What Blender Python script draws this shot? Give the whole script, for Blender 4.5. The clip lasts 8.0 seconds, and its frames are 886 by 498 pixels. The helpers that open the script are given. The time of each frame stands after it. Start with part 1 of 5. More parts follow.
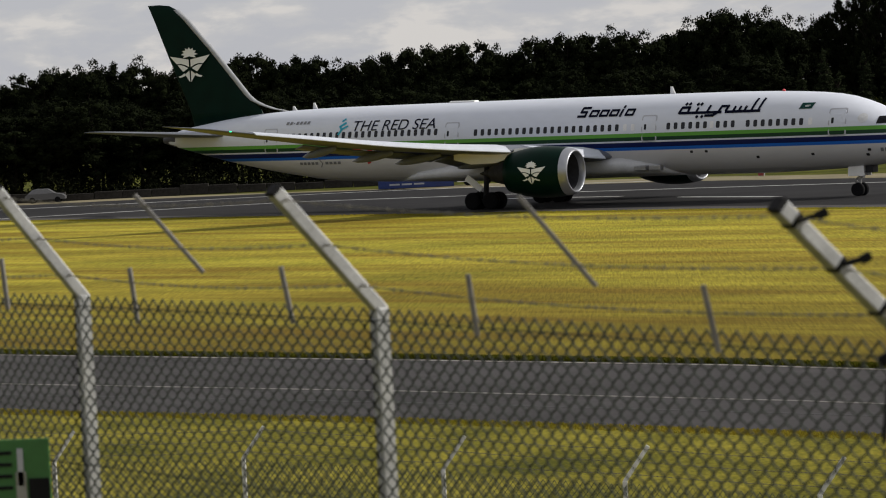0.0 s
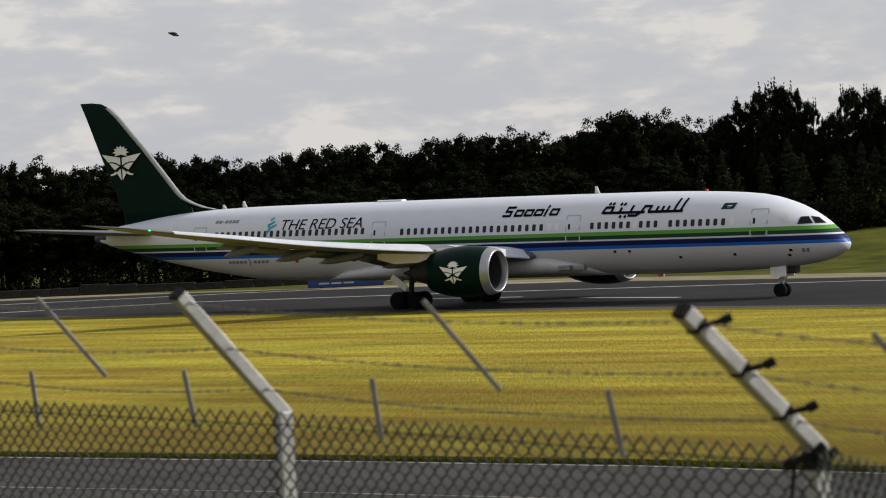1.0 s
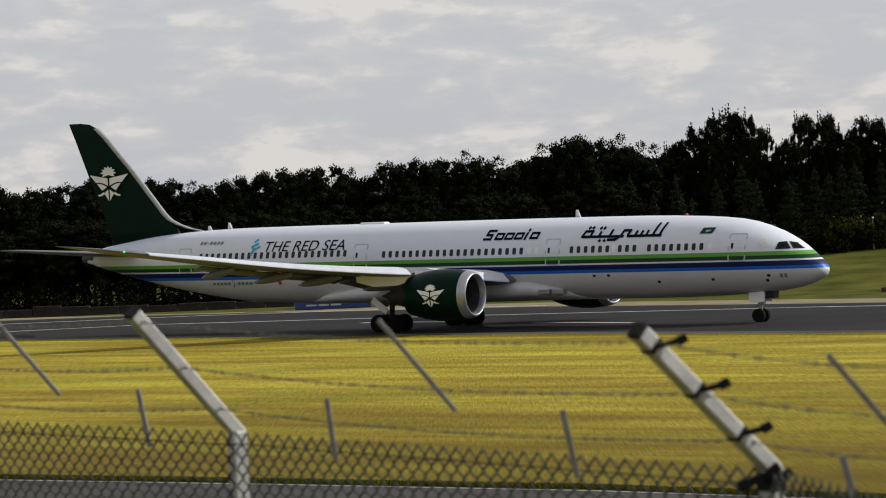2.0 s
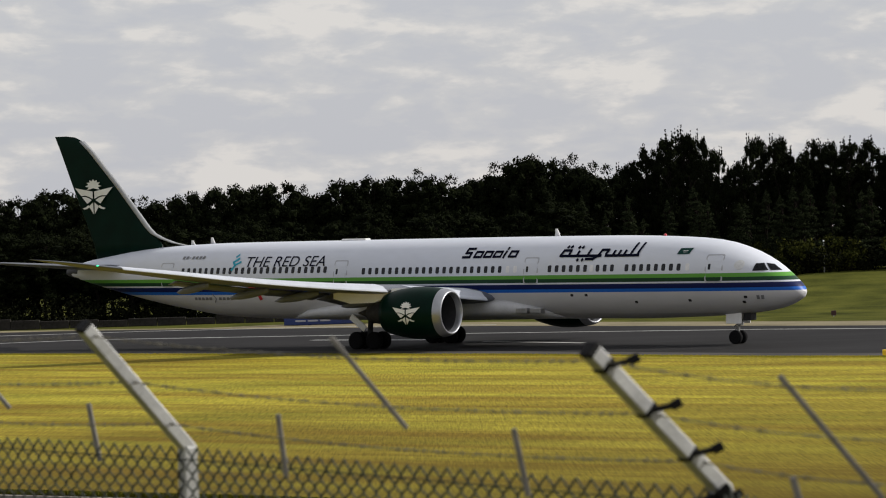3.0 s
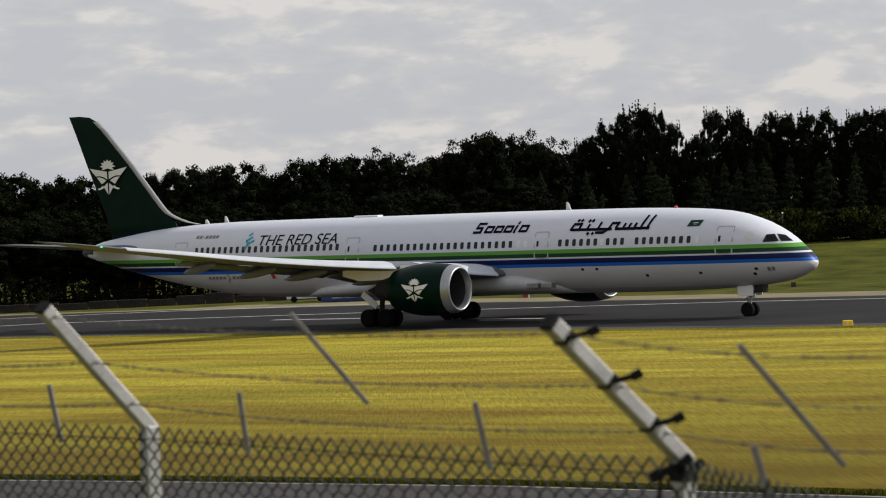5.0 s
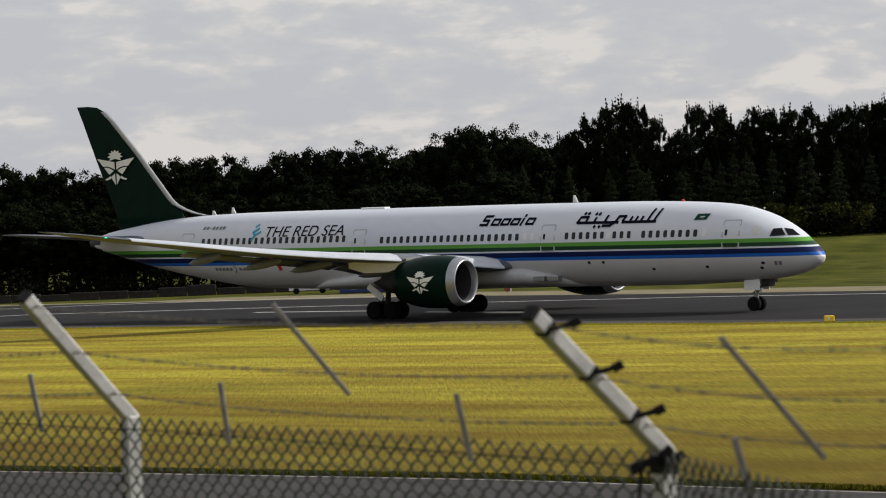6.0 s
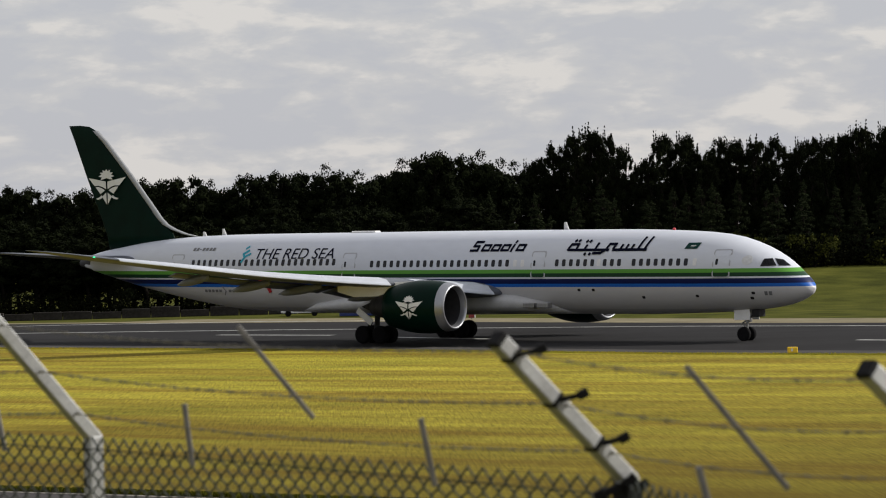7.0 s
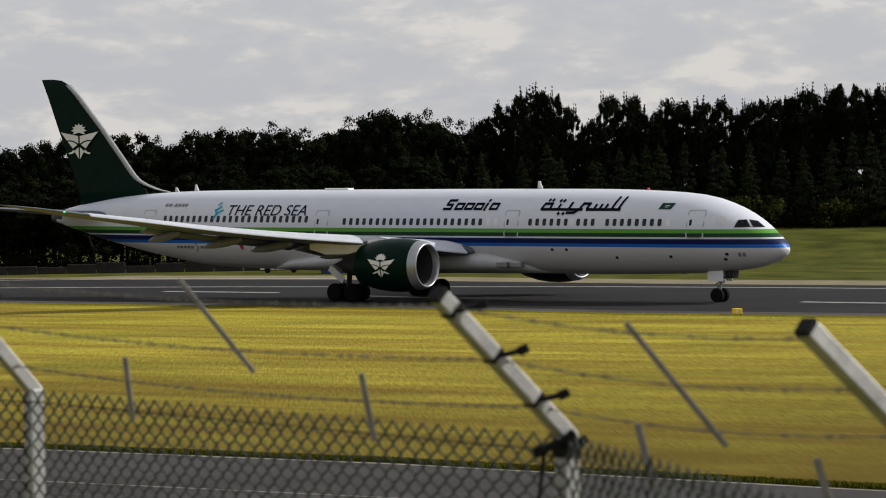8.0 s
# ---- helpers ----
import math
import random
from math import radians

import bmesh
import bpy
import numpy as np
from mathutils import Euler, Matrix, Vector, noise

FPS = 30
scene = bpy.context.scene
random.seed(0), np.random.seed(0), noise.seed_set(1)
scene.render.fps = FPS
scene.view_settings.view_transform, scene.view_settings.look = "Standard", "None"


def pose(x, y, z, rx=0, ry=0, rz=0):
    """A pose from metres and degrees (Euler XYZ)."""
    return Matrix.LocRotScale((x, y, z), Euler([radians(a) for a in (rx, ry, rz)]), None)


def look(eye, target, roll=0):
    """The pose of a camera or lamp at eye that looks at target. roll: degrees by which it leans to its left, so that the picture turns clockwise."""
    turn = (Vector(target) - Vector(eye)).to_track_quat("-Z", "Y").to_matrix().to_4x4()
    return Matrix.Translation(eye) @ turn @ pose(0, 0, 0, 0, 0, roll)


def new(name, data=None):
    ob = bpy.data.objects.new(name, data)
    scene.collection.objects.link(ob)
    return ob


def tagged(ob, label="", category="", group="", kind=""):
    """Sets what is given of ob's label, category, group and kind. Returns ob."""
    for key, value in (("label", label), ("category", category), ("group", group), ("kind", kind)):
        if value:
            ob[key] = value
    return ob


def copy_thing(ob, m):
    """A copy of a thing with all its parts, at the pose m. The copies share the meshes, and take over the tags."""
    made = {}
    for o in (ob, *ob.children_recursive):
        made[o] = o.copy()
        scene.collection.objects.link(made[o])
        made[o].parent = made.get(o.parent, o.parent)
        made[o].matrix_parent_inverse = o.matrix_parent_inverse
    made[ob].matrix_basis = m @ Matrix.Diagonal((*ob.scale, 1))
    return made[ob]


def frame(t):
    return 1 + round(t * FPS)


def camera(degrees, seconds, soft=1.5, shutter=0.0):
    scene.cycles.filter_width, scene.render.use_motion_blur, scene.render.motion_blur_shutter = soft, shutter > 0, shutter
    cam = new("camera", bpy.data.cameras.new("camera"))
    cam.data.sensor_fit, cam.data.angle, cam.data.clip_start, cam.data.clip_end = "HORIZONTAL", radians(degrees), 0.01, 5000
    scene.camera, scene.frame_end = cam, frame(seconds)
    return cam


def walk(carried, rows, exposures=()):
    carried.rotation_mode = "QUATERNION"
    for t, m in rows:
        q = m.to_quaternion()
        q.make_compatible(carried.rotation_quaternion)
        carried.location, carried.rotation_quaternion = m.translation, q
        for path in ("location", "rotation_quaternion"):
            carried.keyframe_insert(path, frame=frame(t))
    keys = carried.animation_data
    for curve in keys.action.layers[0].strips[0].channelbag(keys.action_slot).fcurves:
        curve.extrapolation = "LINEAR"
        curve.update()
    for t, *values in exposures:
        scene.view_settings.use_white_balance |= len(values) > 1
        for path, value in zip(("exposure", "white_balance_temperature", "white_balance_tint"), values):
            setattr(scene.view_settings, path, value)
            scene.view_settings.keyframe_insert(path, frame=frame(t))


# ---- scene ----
# A long lens on a bank above an airfield; it pans by hand after a taxiing airliner.
EYE_Z = 8.0
cam = camera(16.911, 8.0, soft=1.1)
# the long lens holds the airliner sharp and leaves the fence before it soft
cam.data.dof.use_dof, cam.data.dof.focus_distance, cam.data.dof.aperture_fstop = True, 225.0, 8.0
walk(cam, [
    (0, pose(0.021, 0, 8.006, 87.228, 0, 3.578) @ pose(0, 0, 0, 0, 0, -2.931)),
    (0.2, pose(-0.011, 0, 8.021, 88.250, 0, 2.364) @ pose(0, 0, 0, 0, 0, -1.929)),
    (0.3, pose(0.010, 0, 8.013, 87.510, 0, 1.292) @ pose(0, 0, 0, 0, 0, -1.624)),
    (0.5, pose(0.002, 0, 8.021, 88.160, 0, 1.475) @ pose(0, 0, 0, 0, 0, -2.273)),
    (1, pose(0.008, 0, 8.020, 89.057, 0, 1.569) @ pose(0, 0, 0, 0, 0, -2.786)),
    (1.5, pose(0.004, 0, 8.018, 89.423, 0, 1.155) @ pose(0, 0, 0, 0, 0, -2.775)),
    (1.7, pose(0.004, 0, 8.010, 89.463, 0, 0.767) @ pose(0, 0, 0, 0, 0, -2.692)),
    (2.8, pose(-0.011, 0, 8.003, 89.563, 0, 0.743) @ pose(0, 0, 0, 0, 0, -1.932)),
    (3, pose(-0.005, 0, 8.003, 89.803, 0, -0.287) @ pose(0, 0, 0, 0, 0, -1.791)),
    (3.5, pose(-0.009, 0, 8.001, 89.862, 0, -0.227) @ pose(0, 0, 0, 0, 0, -2.481)),
    (4, pose(-0.003, 0, 7.999, 90.026, 0, -0.739) @ pose(0, 0, 0, 0, 0, -2.547)),
    (4.5, pose(-0.002, 0, 7.996, 89.473, 0, -0.978) @ pose(0, 0, 0, 0, 0, -2.633)),
    (6, pose(-0.001, 0, 7.986, 89.202, 0, -1.379) @ pose(0, 0, 0, 0, 0, -2.372)),
    (6.5, pose(-0.003, 0, 7.982, 88.920, 0, -1.787) @ pose(0, 0, 0, 0, 0, -1.505)),
    (7, pose(-0.008, 0, 7.984, 89.674, 0, -2.070) @ pose(0, 0, 0, 0, 0, -1.461)),
    (7.5, pose(-0.003, 0, 7.974, 88.744, 0, -2.405) @ pose(0, 0, 0, 0, 0, -1.504)),
    (8, pose(0.006, 0, 7.973, 88.861, 0, -3.085) @ pose(0, 0, 0, 0, 0, -0.919)),
], exposures=((0, -0.15), (0.6, -0.06), (1.5, -0.03), (4.5, -0.04), (8, -0.08)))

# ---- light ----
SUN_ELEV, SUN_TURN = radians(31), radians(84)      # turn: clockwise from +Y
world = bpy.data.worlds.new("sky")
scene.world = world
world.use_nodes = True
wn, wl = world.node_tree.nodes, world.node_tree.links
wn.clear()
sky = wn.new("ShaderNodeTexSky")
sky.sky_type, sky.sun_disc = "NISHITA", False
sky.sun_elevation, sky.sun_rotation = SUN_ELEV, SUN_TURN
sky.dust_density, sky.air_density = 3.0, 1.0


def wnode(kind, **inputs):
    n = wn.new(kind)
    for key, value in inputs.items():
        n.inputs[key.replace("_", " ")].default_value = value
    return n


coord = wnode("ShaderNodeTexCoord")
flat = wnode("ShaderNodeMapping")
flat.inputs["Scale"].default_value = (1.0, 1.0, 2.9)
wl.new(coord.outputs["Generated"], flat.inputs["Vector"])
big = wnode("ShaderNodeTexNoise", Scale=21.0, Detail=9.0, Roughness=0.55, Distortion=0.3)
fine = wnode("ShaderNodeTexNoise", Scale=46.0, Detail=9.0, Roughness=0.55, Distortion=0.2)
for n in (big, fine):
    wl.new(flat.outputs["Vector"], n.inputs["Vector"])
blend = wnode("ShaderNodeMath")
blend.operation = "MULTIPLY_ADD"
blend.inputs[1].default_value = 0.7
wl.new(fine.outputs["Fac"], blend.inputs[0])
wl.new(big.outputs["Fac"], blend.inputs[2])
ramp = wnode("ShaderNodeValToRGB")
ramp.color_ramp.elements[0].position, ramp.color_ramp.elements[0].color = 0.745, (6.2, 6.3, 6.75, 1)
ramp.color_ramp.elements[1].position, ramp.color_ramp.elements[1].color = 0.985, (8.4, 8.1, 7.85, 1)
mid = ramp.color_ramp.elements.new(0.865)
mid.color = (6.75, 6.75, 6.95, 1)
wl.new(blend.outputs[0], ramp.inputs["Fac"])
mix = wnode("ShaderNodeMix")
mix.data_type = "RGBA"
mix.inputs["Factor"].default_value = 0.86
wl.new(sky.outputs["Color"], mix.inputs["A"])
wl.new(ramp.outputs["Color"], mix.inputs["B"])
back = wnode("ShaderNodeBackground", Strength=0.095)
wl.new(mix.outputs["Result"], back.inputs["Color"])
wl.new(back.outputs["Background"], wnode("ShaderNodeOutputWorld").inputs["Surface"])

sun = new("sun", bpy.data.lights.new("sun", "SUN"))
sun.data.energy, sun.data.angle, sun.data.color = 4.7, radians(0.6), (1.0, 0.95, 0.86)
sun.matrix_world = look((0, 0, 0), (-math.sin(SUN_TURN) * math.cos(SUN_ELEV), -math.cos(SUN_TURN) * math.cos(SUN_ELEV), -math.sin(SUN_ELEV)))


# ---- materials ----
def material(name, color, rough=0.6, metal=0.0, vary=0.12, scale=6.0, bump=0.0, stretch=(1, 1, 1), second=None, coat=0.0, grain=9, spec=0.5):
    """A surface whose colour wanders at two scales, with optional relief."""
    m = bpy.data.materials.new(name)
    m.use_nodes = True
    n, l = m.node_tree.nodes, m.node_tree.links
    b = n["Principled BSDF"]
    b.inputs["Roughness"].default_value, b.inputs["Metallic"].default_value = rough, metal
    b.inputs["Coat Weight"].default_value, b.inputs["Specular IOR Level"].default_value = coat, spec
    tc, mp = n.new("ShaderNodeTexCoord"), n.new("ShaderNodeMapping")
    mp.inputs["Scale"].default_value = stretch
    l.new(tc.outputs["Object"], mp.inputs["Vector"])
    coarse, fine_grain = n.new("ShaderNodeTexNoise"), n.new("ShaderNodeTexNoise")
    coarse.inputs["Scale"].default_value, coarse.inputs["Detail"].default_value = scale, 7
    fine_grain.inputs["Scale"].default_value, fine_grain.inputs["Detail"].default_value = scale * grain, 5
    for q in (coarse, fine_grain):
        l.new(mp.outputs["Vector"], q.inputs["Vector"])
    s = n.new("ShaderNodeMath")
    s.operation = "MULTIPLY_ADD"
    s.inputs[1].default_value = 0.5
    l.new(fine_grain.outputs["Fac"], s.inputs[0])
    l.new(coarse.outputs["Fac"], s.inputs[2])
    r = n.new("ShaderNodeValToRGB")
    second = second or color
    r.color_ramp.elements[0].position, r.color_ramp.elements[1].position = 0.5, 1.0
    r.color_ramp.elements[0].color = (*[c * (1 - vary) for c in color], 1)
    r.color_ramp.elements[1].color = (*[min(1, c * (1 + vary)) for c in second], 1)
    l.new(s.outputs[0], r.inputs["Fac"])
    l.new(r.outputs["Color"], b.inputs["Base Color"])
    if bump:
        bp = n.new("ShaderNodeBump")
        bp.inputs["Strength"].default_value, bp.inputs["Distance"].default_value = bump, 0.05
        l.new(s.outputs[0], bp.inputs["Height"])
        l.new(bp.outputs["Normal"], b.inputs["Normal"])
    return m


def banded(name, axis, stops, rough, vary=0.05, coat=0.0):
    """Paint in straight bands along one axis of the object: stops are (from where, colour)."""
    m = bpy.data.materials.new(name)
    m.use_nodes = True
    n, l = m.node_tree.nodes, m.node_tree.links
    b = n["Principled BSDF"]
    b.inputs["Roughness"].default_value = rough
    b.inputs["Coat Weight"].default_value, b.inputs["Specular IOR Level"].default_value = coat, 0.16
    tc, sep, mr, r = n.new("ShaderNodeTexCoord"), n.new("ShaderNodeSeparateXYZ"), n.new("ShaderNodeMapRange"), n.new("ShaderNodeValToRGB")
    l.new(tc.outputs["Object"], sep.inputs["Vector"])
    l.new(sep.outputs[axis], mr.inputs["Value"])
    mr.inputs["From Min"].default_value, mr.inputs["From Max"].default_value = 0, 10
    l.new(mr.outputs["Result"], r.inputs["Fac"])
    r.color_ramp.interpolation = "CONSTANT"
    e = r.color_ramp.elements
    while len(e) < len(stops):
        e.new(0.5)
    for el, (at, c) in zip(e, stops):
        el.position = at / 10
    for el, (at, c) in zip(e, stops):
        el.position, el.color = at / 10, (*c, 1)
    noi, mp, mul = n.new("ShaderNodeTexNoise"), n.new("ShaderNodeMapping"), n.new("ShaderNodeMix")
    mp.inputs["Scale"].default_value = (0.5, 1, 1.6)
    noi.inputs["Scale"].default_value, noi.inputs["Detail"].default_value = 1.6, 8
    l.new(tc.outputs["Object"], mp.inputs["Vector"])
    l.new(mp.outputs["Vector"], noi.inputs["Vector"])
    mul.data_type, mul.blend_type = "RGBA", "MULTIPLY"
    mul.inputs["Factor"].default_value = vary * 2
    l.new(r.outputs["Color"], mul.inputs["A"])
    l.new(noi.outputs["Fac"], mul.inputs["B"])
    l.new(mul.outputs["Result"], b.inputs["Base Color"])
    return m


WHITE, NAVY = (0.60, 0.63, 0.71), (0.006, 0.012, 0.075)
LIVERY = banded("striped white fuselage paint", "Z", [
    (0.0, (0.50, 0.50, 0.53)), (2.25, (0.58, 0.58, 0.61)), (3.79, (0.015, 0.12, 0.50)), (4.06, NAVY), (4.38, WHITE), (4.50, (0.01, 0.045, 0.02)),
    (4.78, (0.10, 0.30, 0.045)), (5.07, WHITE)], 0.42, 0.06, 0.0)
FIN_GREEN = material("dark green gloss paint", (0.0006, 0.011, 0.0072), 0.36, vary=0.25, scale=0.7, spec=0.06)
WHITE_PAINT = material("white aircraft paint", (0.78, 0.78, 0.79), 0.35, vary=0.06, scale=1.2)
OFF_WHITE = material("off-white marking paint", (0.66, 0.67, 0.66), 0.4, vary=0.05, scale=3)
WING_GREY = material("grey wing paint", (0.105, 0.115, 0.14), 0.45, vary=0.14, scale=0.8, stretch=(1, 0.3, 1))
SLAT = material("pale grey slat paint", (0.47, 0.50, 0.57), 0.45, vary=0.08, scale=1.0)
SILVER = material("polished aluminium lip", (0.31, 0.32, 0.35), 0.36, 0.7, vary=0.08, scale=2)
DULL_METAL = material("dull grey metal", (0.30, 0.30, 0.30), 0.45, 0.6, vary=0.2, scale=4)
DUCT = material("grey inlet lining", (0.035, 0.035, 0.04), 0.6, vary=0.2, scale=4, spec=0.2)
DARK_METAL = material("dark titanium", (0.025, 0.025, 0.028), 0.6, 0.3, vary=0.25, scale=4, spec=0.2)
TYRE = material("black tyre rubber", (0.008, 0.008, 0.009), 0.9, vary=0.25, scale=8, spec=0.08)
DARK_GLASS = material("dark cabin window glass", (0.008, 0.009, 0.012), 0.15, vary=0.2, scale=3, spec=0.3)
SEAL = material("grey door outline", (0.36, 0.37, 0.41), 0.5, vary=0.1, scale=5)
FAINT_INK = material("grey marking paint", (0.17, 0.175, 0.19), 0.5, vary=0.1, scale=3, spec=0.2)
INK = material("navy black lettering", (0.003, 0.004, 0.014), 0.7, vary=0.1, scale=3, spec=0.04)
TEAL = material("teal emblem paint", (0.02, 0.30, 0.42), 0.5, vary=0.1, scale=3, spec=0.2)
RED = material("red emblem paint", (0.48, 0.03, 0.04), 0.4, vary=0.1, scale=3)
FLAG_GREEN = material("flag green paint", (0.003, 0.035, 0.03), 0.5, vary=0.1, scale=3, spec=0.1)
GALV = material("weathered galvanised steel", (0.34, 0.345, 0.355), 0.5, 0.55, vary=0.25, scale=9, bump=0.04)
DROPPER = material("dull brown-grey steel strip", (0.16, 0.152, 0.145), 0.7, 0.1, vary=0.25, scale=15)
GALV_LIGHT = material("pale galvanised steel", (0.60, 0.60, 0.62), 0.55, 0.1, vary=0.2, scale=7, bump=0.1)
BARB = material("grey barbed wire", (0.12, 0.11, 0.088), 0.7, 0.1, vary=0.3, scale=20)
WIRE = material("dull green-grey fence wire", (0.036, 0.042, 0.037), 0.8, 0.0, spec=0.15, vary=0.3, scale=20)
CLIP = material("black plastic clip", (0.010, 0.010, 0.011), 0.7, vary=0.2, scale=20, spec=0.1)
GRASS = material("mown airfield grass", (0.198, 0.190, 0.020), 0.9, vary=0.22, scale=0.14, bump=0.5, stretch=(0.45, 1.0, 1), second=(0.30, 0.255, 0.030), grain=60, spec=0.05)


def mown_streaks(m, brown, share):
    """Long streaks of drier cuttings that the mower left along the field."""
    n, l = m.node_tree.nodes, m.node_tree.links
    base = n["Principled BSDF"].inputs["Base Color"]
    field = base.links[0].from_socket
    tc, mp, noi, rng, mix = n.new("ShaderNodeTexCoord"), n.new("ShaderNodeMapping"), n.new("ShaderNodeTexNoise"), n.new("ShaderNodeMapRange"), n.new("ShaderNodeMixRGB")
    mp.vector_type = "TEXTURE"
    mp.inputs["Rotation"].default_value = (0, 0, radians(-37))
    mp.inputs["Scale"].default_value = (16, 1.6, 1)
    l.new(tc.outputs["Object"], mp.inputs["Vector"])
    noi.inputs["Scale"].default_value, noi.inputs["Detail"].default_value, noi.inputs["Roughness"].default_value = 0.5, 5, 0.65
    l.new(mp.outputs["Vector"], noi.inputs["Vector"])
    rng.inputs["From Min"].default_value, rng.inputs["From Max"].default_value = 0.40, 0.64
    rng.inputs["To Min"].default_value, rng.inputs["To Max"].default_value = 0.0, share
    l.new(noi.outputs["Fac"], rng.inputs["Value"])
    mix.inputs[2].default_value = (*brown, 1)
    l.new(rng.outputs[0], mix.inputs[0])
    l.new(field, mix.inputs[1])
    l.new(mix.outputs[0], base)


mown_streaks(GRASS, (0.140, 0.084, 0.011), 0.8)


def mottle(m, low, high, size=(10.0, 0.38, 1)):
    """Tussocks: small lighter and darker patches, longer the way the mower drove."""
    n, l = m.node_tree.nodes, m.node_tree.links
    base = n["Principled BSDF"].inputs["Base Color"]
    field = base.links[0].from_socket
    tc, mp, rng, mix = n.new("ShaderNodeTexCoord"), n.new("ShaderNodeMapping"), n.new("ShaderNodeMapRange"), n.new("ShaderNodeMixRGB")
    mp.inputs["Scale"].default_value = size
    l.new(tc.outputs["Object"], mp.inputs["Vector"])
    noi = n.new("ShaderNodeTexNoise")
    noi.inputs["Scale"].default_value, noi.inputs["Detail"].default_value, noi.inputs["Roughness"].default_value = 1.0, 4, 0.7
    l.new(mp.outputs["Vector"], noi.inputs["Vector"])
    rng.inputs["From Min"].default_value, rng.inputs["From Max"].default_value = 0.3, 0.7
    rng.inputs["To Min"].default_value, rng.inputs["To Max"].default_value = low, high
    l.new(noi.outputs["Fac"], rng.inputs["Value"])
    mix.blend_type = "MULTIPLY"
    mix.inputs[0].default_value = 1.0
    l.new(field, mix.inputs[1])
    l.new(rng.outputs[0], mix.inputs[2])
    l.new(mix.outputs[0], base)


mottle(GRASS, 0.6, 1.56)


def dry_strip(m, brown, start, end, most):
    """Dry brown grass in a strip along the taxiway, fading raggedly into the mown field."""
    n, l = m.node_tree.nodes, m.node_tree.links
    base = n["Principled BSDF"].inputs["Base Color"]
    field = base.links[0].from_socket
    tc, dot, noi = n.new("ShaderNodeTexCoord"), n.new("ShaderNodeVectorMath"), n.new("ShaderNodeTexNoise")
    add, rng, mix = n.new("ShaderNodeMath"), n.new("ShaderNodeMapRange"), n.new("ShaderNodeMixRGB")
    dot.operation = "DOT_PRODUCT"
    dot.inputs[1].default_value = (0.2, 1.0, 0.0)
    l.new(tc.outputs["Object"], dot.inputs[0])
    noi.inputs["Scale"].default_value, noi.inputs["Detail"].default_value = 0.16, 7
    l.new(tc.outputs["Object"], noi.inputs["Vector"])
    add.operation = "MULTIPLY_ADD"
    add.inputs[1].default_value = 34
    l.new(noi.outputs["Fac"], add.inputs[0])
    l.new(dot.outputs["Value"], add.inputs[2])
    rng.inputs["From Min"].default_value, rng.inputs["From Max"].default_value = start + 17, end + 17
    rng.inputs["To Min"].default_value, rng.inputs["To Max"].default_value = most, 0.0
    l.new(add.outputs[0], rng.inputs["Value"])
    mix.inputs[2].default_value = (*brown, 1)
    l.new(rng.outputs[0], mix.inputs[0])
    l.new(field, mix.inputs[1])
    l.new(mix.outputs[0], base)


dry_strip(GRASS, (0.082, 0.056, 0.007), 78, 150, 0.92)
BANK_GRASS = material("olive unmown bank grass", (0.088, 0.092, 0.012), 0.95, vary=0.35, scale=0.3, bump=0.6, second=(0.165, 0.142, 0.019), grain=30, spec=0.04)
mottle(BANK_GRASS, 0.6, 1.45, (7.0, 2.5, 1))
# darker, greener grass for the ground beyond the runway
FAR_GRASS = material("dark green far grass", (0.038, 0.048, 0.008), 0.95, vary=0.4, scale=0.2, bump=0.8, second=(0.072, 0.074, 0.014), grain=30, spec=0.03)
ASPHALT = material("worn dark asphalt", (0.0195, 0.019, 0.020), 0.9, spec=0.08, vary=0.34, scale=0.12, bump=0.1, stretch=(0.5, 1.2, 1))
SHOULDER = material("pale worn paving", (0.062, 0.058, 0.055), 0.9, spec=0.08, vary=0.35, scale=0.15, stretch=(0.4, 1.5, 1))
TAXI_ASPHALT = material("grey taxiway asphalt", (0.050, 0.047, 0.048), 0.95, spec=0.08, vary=0.25, scale=0.2, bump=0.1, stretch=(0.5, 1.2, 1))
LINE_WHITE = material("worn white line paint", (0.33, 0.33, 0.32), 0.7, vary=0.45, scale=0.7)
LINE_PALE = material("dim concrete edging", (0.22, 0.20, 0.165), 0.8, vary=0.35, scale=0.9)
TAR = material("black tar seam", (0.016, 0.015, 0.015), 0.9, vary=0.3, scale=2)
LINE_YELLOW = material("faded line paint", (0.105, 0.098, 0.086), 0.7, vary=0.3, scale=0.7)
VERGE = material("dry pale verge", (0.19, 0.165, 0.105), 0.9, vary=0.25, scale=0.3, spec=0.1)
CONCRETE = material("stained concrete", (0.024, 0.022, 0.020), 0.95, vary=0.8, scale=0.5, bump=0.3, spec=0.1)
BARK = material("dark bark", (0.010, 0.008, 0.006), 0.95, spec=0.1, vary=0.3, scale=3, bump=0.3)


def leaf_material(name, a, b):
    m = material(name, a, 1.0, vary=0.3, scale=0.5, spec=0.05)
    n, l = m.node_tree.nodes, m.node_tree.links
    g, r = n.new("ShaderNodeNewGeometry"), n["Color Ramp"]
    r.color_ramp.elements[0].position, r.color_ramp.elements[1].position = 0.0, 1.0
    r.color_ramp.elements[0].color, r.color_ramp.elements[1].color = (*a, 1), (*b, 1)
    l.new(g.outputs["Random Per Island"], r.inputs["Fac"])
    return m


# near black: the shade of the backlit crowns is put into the leaf colour
LEAF = leaf_material("shade-dark summer leaves", (0.0030, 0.0046, 0.0018), (0.0085, 0.0115, 0.0037))
LEAF_PINE = leaf_material("dark pine needles", (0.010, 0.014, 0.007), (0.028, 0.036, 0.016))
